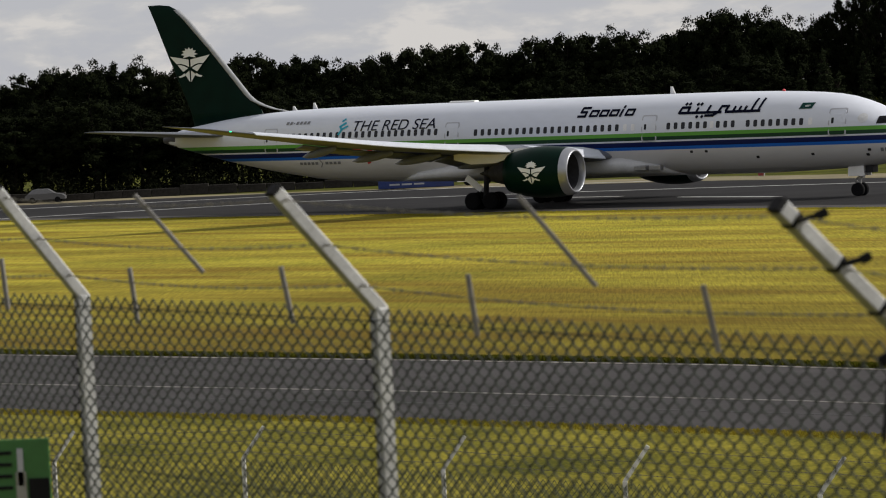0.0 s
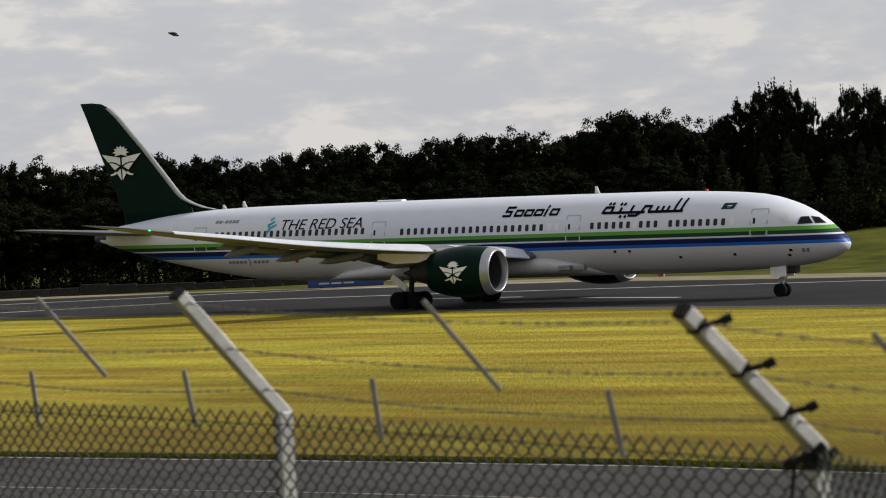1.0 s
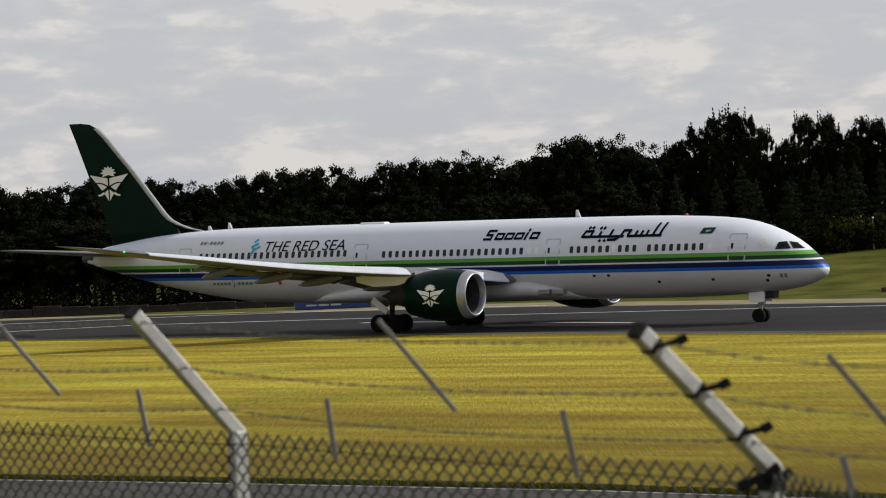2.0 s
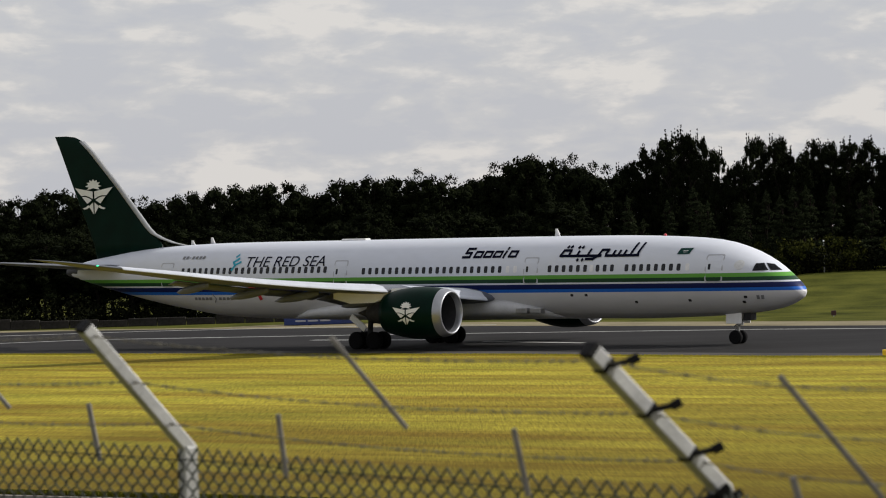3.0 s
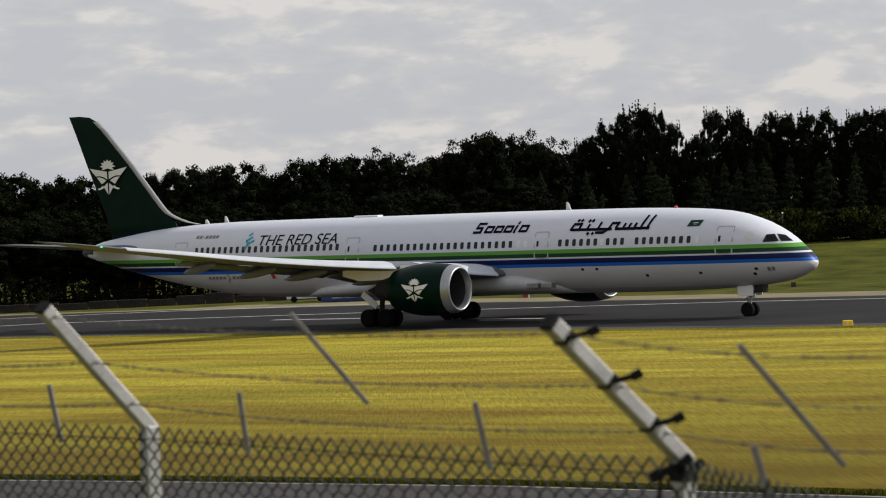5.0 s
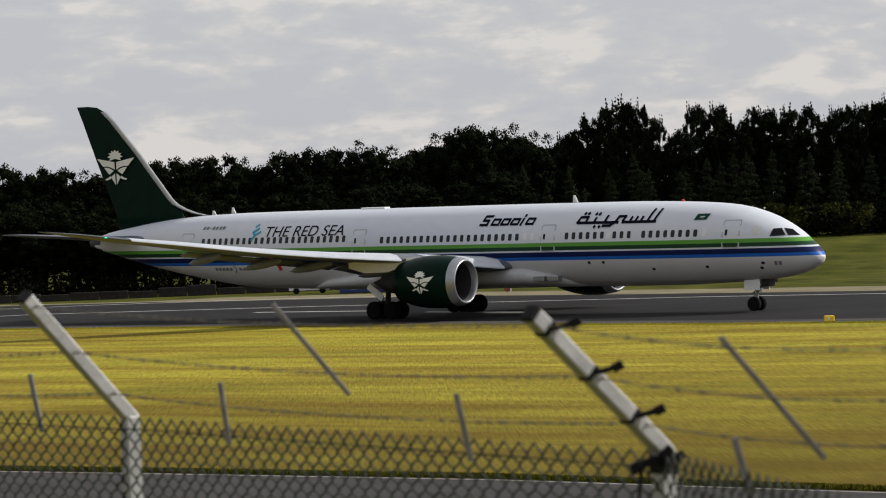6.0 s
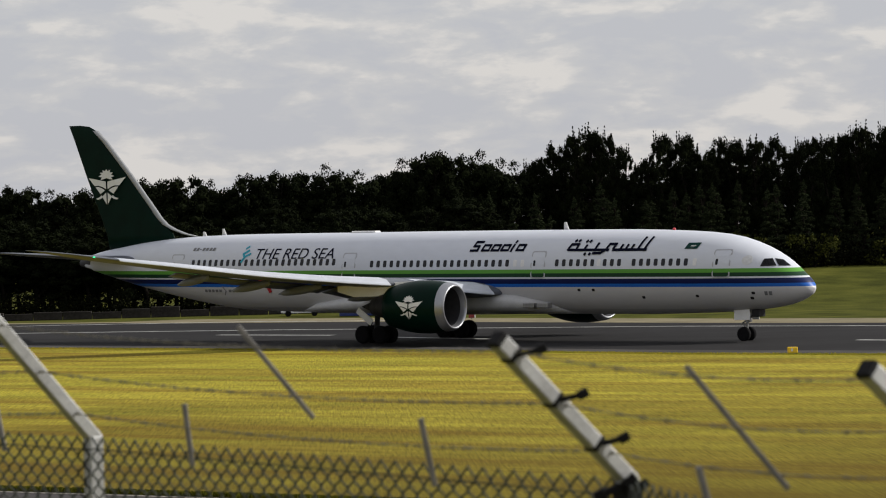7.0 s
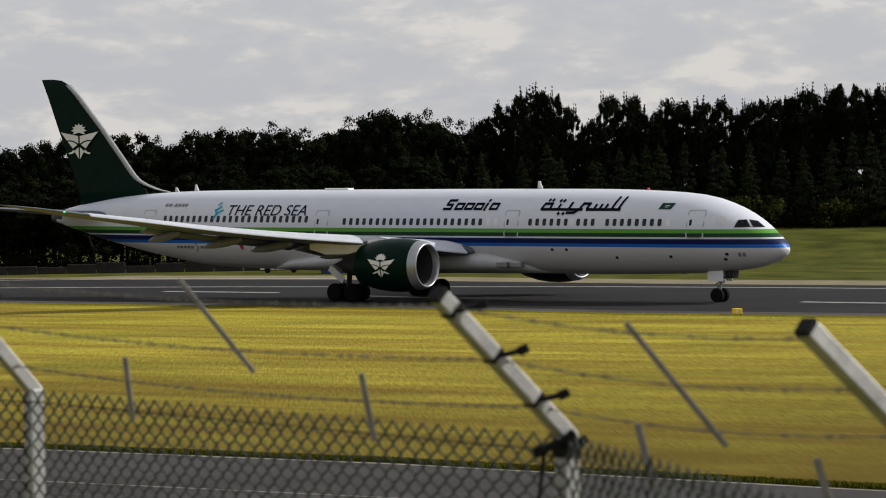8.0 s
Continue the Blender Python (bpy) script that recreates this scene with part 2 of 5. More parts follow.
TUFT = leaf_material("grass tuft blades", (0.19, 0.20, 0.018), (0.36, 0.29, 0.038))


def see_through(m, share):
    """Lets sunlight glow through thin blades, and makes whole patches yellower or greener."""
    n, l = m.node_tree.nodes, m.node_tree.links
    b, r, g = n["Principled BSDF"], n["Color Ramp"], n["Geometry"]
    tr, mx, out = n.new("ShaderNodeBsdfTranslucent"), n.new("ShaderNodeMixShader"), n["Material Output"]
    l.new(r.outputs["Color"], tr.inputs["Color"])
    mx.inputs[0].default_value = share
    l.new(b.outputs[0], mx.inputs[1])
    l.new(tr.outputs[0], mx.inputs[2])
    l.new(mx.outputs[0], out.inputs["Surface"])
    noi, tc, ad = n.new("ShaderNodeTexNoise"), n.new("ShaderNodeTexCoord"), n.new("ShaderNodeMath")
    noi.inputs["Scale"].default_value, noi.inputs["Detail"].default_value = 0.11, 6
    l.new(tc.outputs["Object"], noi.inputs["Vector"])
    ad.operation = "MULTIPLY_ADD"
    ad.inputs[1].default_value = 0.45
    l.new(g.outputs["Random Per Island"], ad.inputs[0])
    l.new(noi.outputs["Fac"], ad.inputs[2])
    r.color_ramp.elements[0].position, r.color_ramp.elements[1].position = 0.45, 1.0
    l.new(ad.outputs[0], r.inputs["Fac"])


see_through(TUFT, 0.45)
DRY_TUFT = leaf_material("long dry grass blades", (0.165, 0.150, 0.016), (0.25, 0.195, 0.024))
see_through(DRY_TUFT, 0.5)
FRINGE = leaf_material("long green grass blades", (0.034, 0.042, 0.004), (0.10, 0.098, 0.010))
LEAF_OLIVE = leaf_material("olive bush leaves", (0.015, 0.020, 0.004), (0.055, 0.058, 0.012))
# undergrowth shade is put into this colour, far below an olive leaf's own
LEAF_SCRUB_SHADE = leaf_material("shade-dark olive scrub leaves", (0.002, 0.003, 0.001), (0.007, 0.008, 0.0025))


# ---- building helpers ----
def link(name, mesh, mat, parent=None, label="", smooth=True):
    if mat and not mesh.materials:
        mesh.materials.append(mat)
    if smooth:
        mesh.polygons.foreach_set("use_smooth", [True] * len(mesh.polygons))
    ob = new(name, mesh)
    ob.parent = parent
    return tagged(ob, label)


def part(name, bm, mat, parent=None, label="", smooth=False):
    """Links a bmesh as one mesh object under a thing or a part."""
    me = bpy.data.meshes.new(name)
    bmesh.ops.recalc_face_normals(bm, faces=bm.faces)
    bm.to_mesh(me)
    bm.free()
    return link(name, me, mat, parent, label, smooth)


def mesh_of(name, verts, faces):
    me = bpy.data.meshes.new(name)
    me.from_pydata([tuple(v) for v in verts], [], [tuple(f) for f in faces])
    me.update()
    return me


def loft(name, rings, mat, parent=None, label="", closed=True, caps=True, smooth=True):
    """A skin over rings of points of equal count."""
    k, m = len(rings), len(rings[0])
    verts = [tuple(p) for ring in rings for p in ring]
    faces = []
    for i in range(k - 1):
        for j in range(m if closed else m - 1):
            a, b = i * m + j, i * m + (j + 1) % m
            faces.append((a, b, b + m, a + m))
    if caps and closed:
        faces += [tuple(range(m))[::-1], tuple(range((k - 1) * m, k * m))]
    me = mesh_of(name, verts, faces)
    bm = bmesh.new()
    bm.from_mesh(me)
    bmesh.ops.recalc_face_normals(bm, faces=bm.faces)
    bm.to_mesh(me)
    bm.free()
    return link(name, me, mat, parent, label, smooth)


def box(bm, lo, hi, bevel=0.0):
    c, s = [(a + b) / 2 for a, b in zip(lo, hi)], [b - a for a, b in zip(lo, hi)]
    made = bmesh.ops.create_cube(bm, size=1, matrix=Matrix.Translation(c) @ Matrix.Diagonal((*s, 1)))
    if bevel:
        edges = list({e for v in made["verts"] for e in v.link_edges})
        bmesh.ops.bevel(bm, geom=edges, offset=bevel, segments=2, profile=0.5, affect="EDGES")


def tube(bm, a, b, r0, r1=None, sides=10):
    a, b = Vector(a), Vector(b)
    r1 = r0 if r1 is None else r1
    m = Matrix.Translation((a + b) / 2) @ (b - a).to_track_quat("Z", "Y").to_matrix().to_4x4()
    bmesh.ops.create_cone(bm, cap_ends=True, segments=sides, radius1=r0, radius2=r1, depth=(b - a).length, matrix=m)


def bar(bm, a, b, w, d, roll=0.0):
    """A square bar with softened edges from a to b."""
    a, b = Vector(a), Vector(b)
    m = Matrix.Translation((a + b) / 2) @ (b - a).to_track_quat("Z", "Y").to_matrix().to_4x4() @ pose(0, 0, 0, 0, 0, roll) @ Matrix.Diagonal((w, d, (b - a).length, 1))
    made = bmesh.ops.create_cube(bm, size=1, matrix=m)
    edges = list({e for v in made["verts"] for e in v.link_edges})
    bmesh.ops.bevel(bm, geom=edges, offset=min(w, d) * 0.12, segments=2, profile=0.5, affect="EDGES")


def tube_square(bm, a, b, side, w, d):
    """A square tube from a to b, w wide along side and d deep across it."""
    a, b = Vector(a), Vector(b)
    z = (b - a).normalized()
    x = (Vector(side) - z * z.dot(Vector(side))).normalized()
    y = z.cross(x)
    m = Matrix((x * w, y * d, z * (b - a).length)).transposed().to_4x4()
    made = bmesh.ops.create_cube(bm, size=1, matrix=Matrix.Translation((a + b) / 2) @ m)
    edges = list({e for v in made["verts"] for e in v.link_edges})
    bmesh.ops.bevel(bm, geom=edges, offset=min(w, d) * 0.10, segments=2, profile=0.5, affect="EDGES")


def smooth_curve(xs, ys):
    """A cubic through the knots, with no overshoot."""
    xs, ys = np.array(xs, float), np.array(ys, float)
    h, d = np.diff(xs), np.diff(ys) / np.diff(xs)
    s = np.zeros(len(xs))
    s[0], s[-1] = d[0], d[-1]
    for i in range(1, len(xs) - 1):
        s[i] = 0 if d[i - 1] * d[i] <= 0 else (h[i - 1] + h[i]) / (h[i - 1] / d[i] + h[i] / d[i - 1])

    def f(x):
        i = int(np.clip(np.searchsorted(xs, x) - 1, 0, len(h) - 1))
        u = (x - xs[i]) / h[i]
        return ((1 + 2 * u) * (1 - u) ** 2 * ys[i] + u * (1 - u) ** 2 * h[i] * s[i] + u * u * (3 - 2 * u) * ys[i + 1] + u * u * (u - 1) * h[i] * s[i + 1])
    return f


# ---- ground ----
def ground_z(x, y):
    """The bank on which the camera stands falls to the level airfield."""
    s = y + 0.6 * x
    knots = ((-60, 5.3), (4, 5.15), (14, 5.0), (30, 2.3), (43, 0.55), (58, 0.0))
    if s < 58:
        s = max(s, -60)
        for (a, za), (b, zb) in zip(knots, knots[1:]):
            if s <= b:
                return za + (zb - za) * (s - a) / (b - a)
    # a grass bank behind the far end of the runway
    u, v = min(1, max(0, (y - 272) / 62)), min(1, max(0, (x - 2) / 45))
    return 3.3 * u * u * (3 - 2 * u) * v * v * (3 - 2 * v)


def build_ground():
    xs = sorted({*np.linspace(-60, 120, 91).tolist(), *np.linspace(-4000, 4000, 41).tolist()})
    ys = sorted({*np.linspace(-40, 130, 86).tolist(), *np.linspace(130, 262, 12).tolist(), *np.linspace(268, 360, 24).tolist(), *np.linspace(420, 4600, 12).tolist(), -300.0})
    verts = [(x, y, ground_z(x, y)) for y in ys for x in xs]
    n = len(xs)
    faces = [(j * n + i, j * n + i + 1, (j + 1) * n + i + 1, (j + 1) * n + i) for j in range(len(ys) - 1) for i in range(n - 1)]
    me = mesh_of("ground", verts, faces)
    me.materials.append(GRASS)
    me.materials.append(FAR_GRASS)
    me.materials.append(BANK_GRASS)
    for f in me.polygons:
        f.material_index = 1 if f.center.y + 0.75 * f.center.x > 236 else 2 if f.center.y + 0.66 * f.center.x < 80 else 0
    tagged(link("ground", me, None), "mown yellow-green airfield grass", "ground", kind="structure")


def strip(name, near, far, z, mat, parent=None, label="", category=""):
    """A paved sheet between two edge lines of equal count, with a real edge."""
    k = len(near)
    verts = [(x, y, z) for x, y in near] + [(x, y, z) for x, y in far] + [(x, y, -0.05) for x, y in near] + [(x, y, -0.05) for x, y in far]
    faces = []
    for i in range(k - 1):
        faces += [(i, i + 1, k + i + 1, k + i), (2 * k + i, 2 * k + i + 1, i + 1, i), (k + i, k + i + 1, 3 * k + i + 1, 3 * k + i)]
    ob = link(name, mesh_of(name, verts, faces), mat, parent, label, smooth=False)
    return tagged(ob, label, category, kind="structure") if category else ob


NEAR = [(-200, 282), (-100, 270), (-53.4, 250.5), (-40.9, 239.8), (-21.5, 224.3), (-8, 213.3), (5, 202.5), (21, 186), (35.4, 174.7), (120, 112), (260, 6)]
FAR = [(-200, 300), (-100, 299), (-50.5, 298), (-36, 296), (-21.5, 288), (-15, 281.5), (5.4, 269), (17, 256), (33.3, 239.5), (130, 160), (280, 40)]


def offset_line(line, dx, dy, width):
    return [(x + dx, y + dy) for x, y in line], [(x + dx, y + dy + width) for x, y in line]


def build_paving():
    runway = strip("runway", NEAR, FAR, 0.02, ASPHALT, None, "dark worn asphalt runway with white lines", "runway")
    strip("shoulder", [(x, y + 0.02) for x, y in NEAR], [(x, y + 5.5) for x, y in NEAR], 0.024, SHOULDER, runway, "paler worn paving along the runway edge")
    strip("edge_line", *offset_line([(-75, 250), (-44, 260), (-30, 264), (-5, 253.5), (27, 235.8), (39, 226.5), (60, 209), (125, 158)], 0, 0, 0.9), 0.026, LINE_WHITE, runway, "worn white line")
    strip("edge_line", *offset_line([(-90, 283), (-27, 285.4), (-8, 280), (6, 271)], 0, 0, 0.9), 0.026, LINE_WHITE, runway, "worn white line")
    for a, b in (((-10.0, 244.4), (-0.6, 236.2)), ((3.8, 228.4), (11.0, 218.8)), ((34.7, 199.0), (46, 188.2))):
        strip("centre_line", [a, b], [(a[0] + 0.5, a[1] + 0.8), (b[0] + 0.5, b[1] + 0.8)], 0.026, LINE_WHITE, runway, "worn white dash")
    tagged(strip("verge", [(x, y + 0.15) for x, y in FAR], [(x, y + (9.0 if x < -45 else 3.5 if x < -18 else 13.0)) for x, y in FAR], 0.012, VERGE), "dry pale verge beside the runway", "verge", kind="structure")
    top = [(-220, 233), (-22.3, 103.7), (-7.2, 93.9), (3.2, 86.8), (14.6, 77), (60, 40), (220, -90)]
    low = [(-220, 215), (-18, 83.2), (-6.2, 76.1), (4.8, 68.5), (14, 62), (55, 32), (215, -100)]
    road = strip("taxiway", low, top, 0.02, TAXI_ASPHALT, None, "grey asphalt taxiway between grass strips", "taxiway")
    strip("edge_line", *offset_line(top, 0, -0.45, 0.22), 0.026, LINE_PALE, road, "pale edge line")
    mids = [((a + c) / 2, (b + d) / 2 - 1.7) for (a, b), (c, d) in zip(low, top)]
    strip("centre_line", *offset_line(mids, 0, 0, 0.26), 0.026, LINE_YELLOW, road, "faded centre line")
    seam = [(a * 0.78 + c * 0.22, b * 0.78 + d * 0.22) for (a, b), (c, d) in zip(low, top)]
    strip("seam", *offset_line(seam, 0, 0, 0.3), 0.0245, TAR, road, "dark tar seam in the asphalt")


build_ground()
build_paving()


# ---- airliner ----
# Local space: nose at the origin's x, forward +x, right-hand side -y, wheels on z = 0.
TOP = smooth_curve([-67.6, -66, -63, -59, -55, -50, -44, -15, -10, -6.35, -4.13, -2.38, -0.87, -0.3, 0], [5.95, 6.45, 6.95, 7.45, 7.72, 7.84, 7.86, 7.82, 7.68, 7.37, 6.75, 5.89, 4.72, 4.2, 3.72])
BOT = smooth_curve([-67.6, -65, -60, -55.3, -49.6, -44, -40, -14, -8.74, -5.12, -2.01, -0.46, -0.12, 0], [5.45, 4.78, 3.62, 2.75, 2.03, 1.87, 1.85, 1.85, 1.96, 2.14, 2.53, 3.13, 3.38, 3.62])
HALF = smooth_curve([-67.6, -65, -60, -55, -50, -45, -12, -9.9, -6.3, -4, -2.3, -1, -0.45, -0.12, 0], [0.25, 0.85, 1.75, 2.45, 2.82, 2.885, 2.885, 2.85, 2.62, 2.25, 1.75, 1.15, 0.78, 0.36, 0.06])
MIDZ = smooth_curve([-67.6, -60, -50, -44, -12, -6, -2, 0], [5.7, 5.55, 4.95, 4.82, 4.82, 4.7, 4.15, 3.68])


def skin(x, z, lift=0.0):
    """The point of the right-hand fuselage side at station x and height z, raised by lift."""
    zc, hw = MIDZ(x), HALF(x)
    hh = (TOP(x) - zc) if z > zc else (zc - BOT(x))
    v = max(-0.999, min(0.999, (z - zc) / hh))
    y = hw * math.sqrt(1 - v * v)
    n = Vector((0, y / hw ** 2, (z - zc) / hh ** 2)).normalized()
    return Vector((x, -(y + lift * n.y), z + lift * n.z))


def patch(name, x0, x1, z0, z1, lift, mat, parent, label="", slant=0.0, nx=6, nz=6, round_=0.0):
    """A panel that follows the fuselage skin, with a thin rim that goes down to it."""
    ring = []
    for i in range(28):
        a = 2 * math.pi * i / 28
        e = 2 / (2 + 10 * (1 - round_))
        u, v = math.copysign(abs(math.cos(a)) ** e, math.cos(a)), math.copysign(abs(math.sin(a)) ** e, math.sin(a))
        ring.append((u, v))
    rings = []
    for scale, up in ((1.0, -0.02), (1.0, lift), (0.6, lift), (0.2, lift)):
        row = []
        for u, v in ring:
            z = (z0 + z1) / 2 + v * (z1 - z0) / 2 * scale
            x = (x0 + x1) / 2 + u * (x1 - x0) / 2 * scale + slant * (z - z0)
            row.append(skin(x, z, up))
        rings.append(row)
    return loft(name, rings, mat, parent, label, smooth=False)


def decal(name, polys, lift, mat, parent, label="", place=None):
    """Flat shapes in (x, z) laid on the skin, or placed by another rule."""
    bm = bmesh.new()
    for poly in polys:
        bm.faces.new([bm.verts.new((x, 0, z)) for x, z in poly])
    zs = [z for p in polys for _, z in p]
    lo, hi = min(zs), max(zs)
    for k in range(1, 12):
        z = lo + (hi - lo) * k / 12
        bmesh.ops.bisect_plane(bm, geom=bm.verts[:] + bm.edges[:] + bm.faces[:], plane_co=(0, 0, z), plane_no=(0, 0, 1))
    bmesh.ops.triangulate(bm, faces=bm.faces)
    top = list(bm.faces)
    for v in bm.verts:
        x, z = v.co.x, v.co.z
        v.co = place(x, z, lift) if place else skin(x, z, lift)
    made = bmesh.ops.extrude_face_region(bm, geom=top)
    for v in [g for g in made["geom"] if isinstance(g, bmesh.types.BMVert)]:
        v.co.y -= 0.006
    return part(name, bm, mat, parent, label)


def stroke(points, w):
    """Quads of width w along a line of (x, z) points."""
    out = []
    for (ax, az), (bx, bz) in zip(points, points[1:]):
        d = Vector((bx - ax, bz - az))
        d.normalize()
        n, e = Vector((-d.y, d.x)) * w / 2, d * w * 0.35
        out.append([(ax - e.x + n.x, az - e.y + n.y), (bx + e.x + n.x, bz + e.y + n.y), (bx + e.x - n.x, bz + e.y - n.y), (ax - e.x - n.x, az - e.y - n.y)])
    return out


def lettering(name, text, x0, x1, z0, z1, slant, mat, parent, label):
    cu = bpy.data.curves.new("lettering", "FONT")
    cu.body = text
    tmp = bpy.data.objects.new("lettering", cu)
    scene.collection.objects.link(tmp)
    me = bpy.data.meshes.new_from_object(tmp.evaluated_get(bpy.context.evaluated_depsgraph_get()))
    bpy.data.objects.remove(tmp)
    bm = bmesh.new()
    bm.from_mesh(me)
    xs, ys = [v.co.x for v in bm.verts], [v.co.y for v in bm.verts]
    ax, bx, ay, by = min(xs), max(xs), min(ys), max(ys)
    for v in bm.verts:
        u, w = (v.co.x - ax) / (bx - ax), (v.co.y - ay) / (by - ay)
        z = z0 + w * (z1 - z0)
        v.co = (x0 + u * (x1 - x0) + slant * (z - z0), 0, z)
    for k in range(1, 10):
        bmesh.ops.bisect_plane(bm, geom=bm.verts[:] + bm.edges[:] + bm.faces[:], plane_co=(0, 0, z0 + (z1 - z0) * k / 10), plane_no=(0, 0, 1))
    for v in bm.verts:
        v.co = skin(v.co.x, v.co.z, 0.03)
    return part(name, bm, mat, parent, label)


def emblem(parent, cx, cz, sh, sv, place, label):
    """Palm crown over a winged shield, as plain shapes: sh is half its width, sv its unit of height, cz the wing tips' height."""
    shapes = []
    for k in range(9):
        a = radians(-112 + 28 * k)
        w, long = 0.070, 0.43 if abs(k - 4) < 4 else 0.36
        dx, dz = math.sin(a), math.cos(a)
        shapes.append([(0.0, -0.03), (dx * long * 0.6 - dz * w, 0.06 + dz * long * 0.62 + dx * w), (dx * long, 0.05 + dz * long - 0.03), (dx * long * 0.6 + dz * w, 0.06 + dz * long * 0.62 - dx * w)])
    wing = ([(0.045, -0.21), (1.0, 0.0), (0.68, -0.43), (0.45, -0.42), (0.24, -0.49), (0.045, -0.61)],
            [(0.10, -0.67), (0.28, -0.55), (0.46, -0.49), (0.63, -0.49), (0.36, -0.86)],
            [(0.04, -0.80), (0.27, -1.0), (0.03, -1.42)],
            [(0.30, -0.93), (0.44, -1.04), (0.62, -1.10), (0.54, -1.17), (0.38, -1.13), (0.25, -1.06)])
    for q in wing:
        shapes += [q, [(-x, z) for x, z in q[::-1]]]
    decal("emblem", [[(cx + x * sh, cz + z * sv) for x, z in q] for q in shapes], 0.02, OFF_WHITE, parent, label, place)


def foil(x_le, chord, thick, y, z, droop=0.0, n=14):
    """One wing section: the points run over the top and back underneath."""
    pts = []
    for sgn in (1, -1):
        for i in range(n):
            u = 0.5 - 0.5 * math.cos(math.pi * i / (n - 1)) if sgn > 0 else 0.5 + 0.5 * math.cos(math.pi * i / (n - 1))
            if sgn < 0 and i in (0, n - 1):
                continue
            t = 5 * thick * (0.2969 * math.sqrt(u) - 0.126 * u - 0.3516 * u * u + 0.2843 * u ** 3 - 0.1015 * u ** 4)
            camber = 0.12 * thick * math.sin(math.pi * u)
            pts.append((x_le - u * chord, y, z + chord * (camber + sgn * t * (1.0 if sgn > 0 else 0.75)) - droop * max(0, u - 0.7) * chord))
    return pts


LE_X = smooth_curve([0, 2.9, 9.5, 18, 26.5, 28.6, 30.06], [-23.3, -24.2, -27.5, -33.2, -39.2, -41.4, -44.0])
CHORD = smooth_curve([0, 2.9, 9.5, 18, 26.5, 28.6, 30.06], [11.7, 11.0, 7.6, 5.2, 2.9, 1.9, 0.35])
WING_Z = smooth_curve([0, 2.9, 9.5, 14, 18, 23, 26.5, 30.06], [3.3, 3.45, 4.2, 4.62, 5.1, 5.85, 6.4, 7.15])
THICK = smooth_curve([0, 9.5, 18, 30.06], [0.13, 0.115, 0.10, 0.09])


def build_wing(airliner, sg):
    ys = [1.5, 2.9, 4.5, 6, 7.5, 9.5, 11.5, 13.5, 15.5, 18, 20.5, 23, 25, 26.5, 27.6, 28.6, 29.4, 30.06]
    wing = loft("wing", [foil(LE_X(y), CHORD(y), THICK(y), sg * y, WING_Z(y)) for y in ys], WING_GREY, airliner, "grey swept wing with raked tip")

    def slat(y0, y1):
        rings = []
        for k in range(7):
            y = y0 + (y1 - y0) * k / 6
            c, t, x, z = CHORD(y), THICK(y), LE_X(y), WING_Z(y)
            d = 0.10 * c * (1.25 if y < 10 else 1.0) + 0.15
            k2 = 0.10 + 0.022 * c
            up = t * c * 0.5
            rings.append([(x + 1.0 * k2, sg * y, z - 0.62 * k2), (x + 1.05 * k2, sg * y, z - 0.42 * k2), (x + 0.8 * k2, sg * y, z - 0.05 * k2), (x + 0.25 * k2, sg * y, z + 0.35 * k2), (x - 0.6 * k2, sg * y, z + 0.65 * up + 0.03), (x - d, sg * y, z + up + 0.04), (x - d, sg * y, z + up), (x - 0.2 * k2, sg * y, z + 0.05), (x + 0.55 * k2, sg * y, z - 0.35 * k2), (x + 0.85 * k2, sg * y, z - 0.62 * k2)])
        loft("slat", rings, SLAT, wing, "pale leading-edge slat", smooth=False)
    for a, b in ((3.5, 8.6), (10.6, 14.6), (14.605, 18.6), (18.605, 22.6), (22.605, 26.4)):
        slat(a, b)

    def flap(y0, y1, frac):
        rings = []
        for k in range(5):
            y = y0 + (y1 - y0) * k / 4
            c = CHORD(y) * frac
            x, z = LE_X(y) - CHORD(y) + c * 0.45, WING_Z(y) - 0.12
            rings.append([(x, sg * y, z + 0.05), (x - 0.3 * c, sg * y, z + 0.02), (x - 1.1 * c, sg * y, z - 0.30 * c), (x - 1.1 * c, sg * y, z - 0.30 * c - 0.03), (x - 0.3 * c, sg * y, z - 0.16), (x, sg * y, z - 0.10)])
        loft("flap", rings, WING_GREY, wing, "lowered trailing-edge flap")
    flap(3.2, 8.6, 0.15)
    flap(11.0, 20.5, 0.17)
    flap(8.9, 10.8, 0.18)
    for y, l in ((6.5, 4.2), (12.2, 4.0), (15.6, 3.6), (19.6, 3.0)):
        x = LE_X(y) - CHORD(y) * 0.55
        rings = []
        for k in range(9):
            u = k / 8
            r = 0.22 * math.sin(math.pi * min(1, 0.08 + 0.92 * u)) ** 0.6 + 0.02
            zc = WING_Z(y) - 0.28 - 0.55 * u
            rings.append([(x - l * u, sg * y + r * 0.7 * math.cos(a), zc + r * 1.3 * math.sin(a)) for a in np.linspace(0, 2 * math.pi, 12, endpoint=False)])
        loft("flap_fairing", rings, WING_GREY, wing, "grey canoe-shaped fairing")
    return wing


def ring_x(x, r, y, z, n=40, squash=1.0):
    return [(x, y + r * math.cos(a), z + r * squash * math.sin(a)) for a in np.linspace(0, 2 * math.pi, n, endpoint=False)]


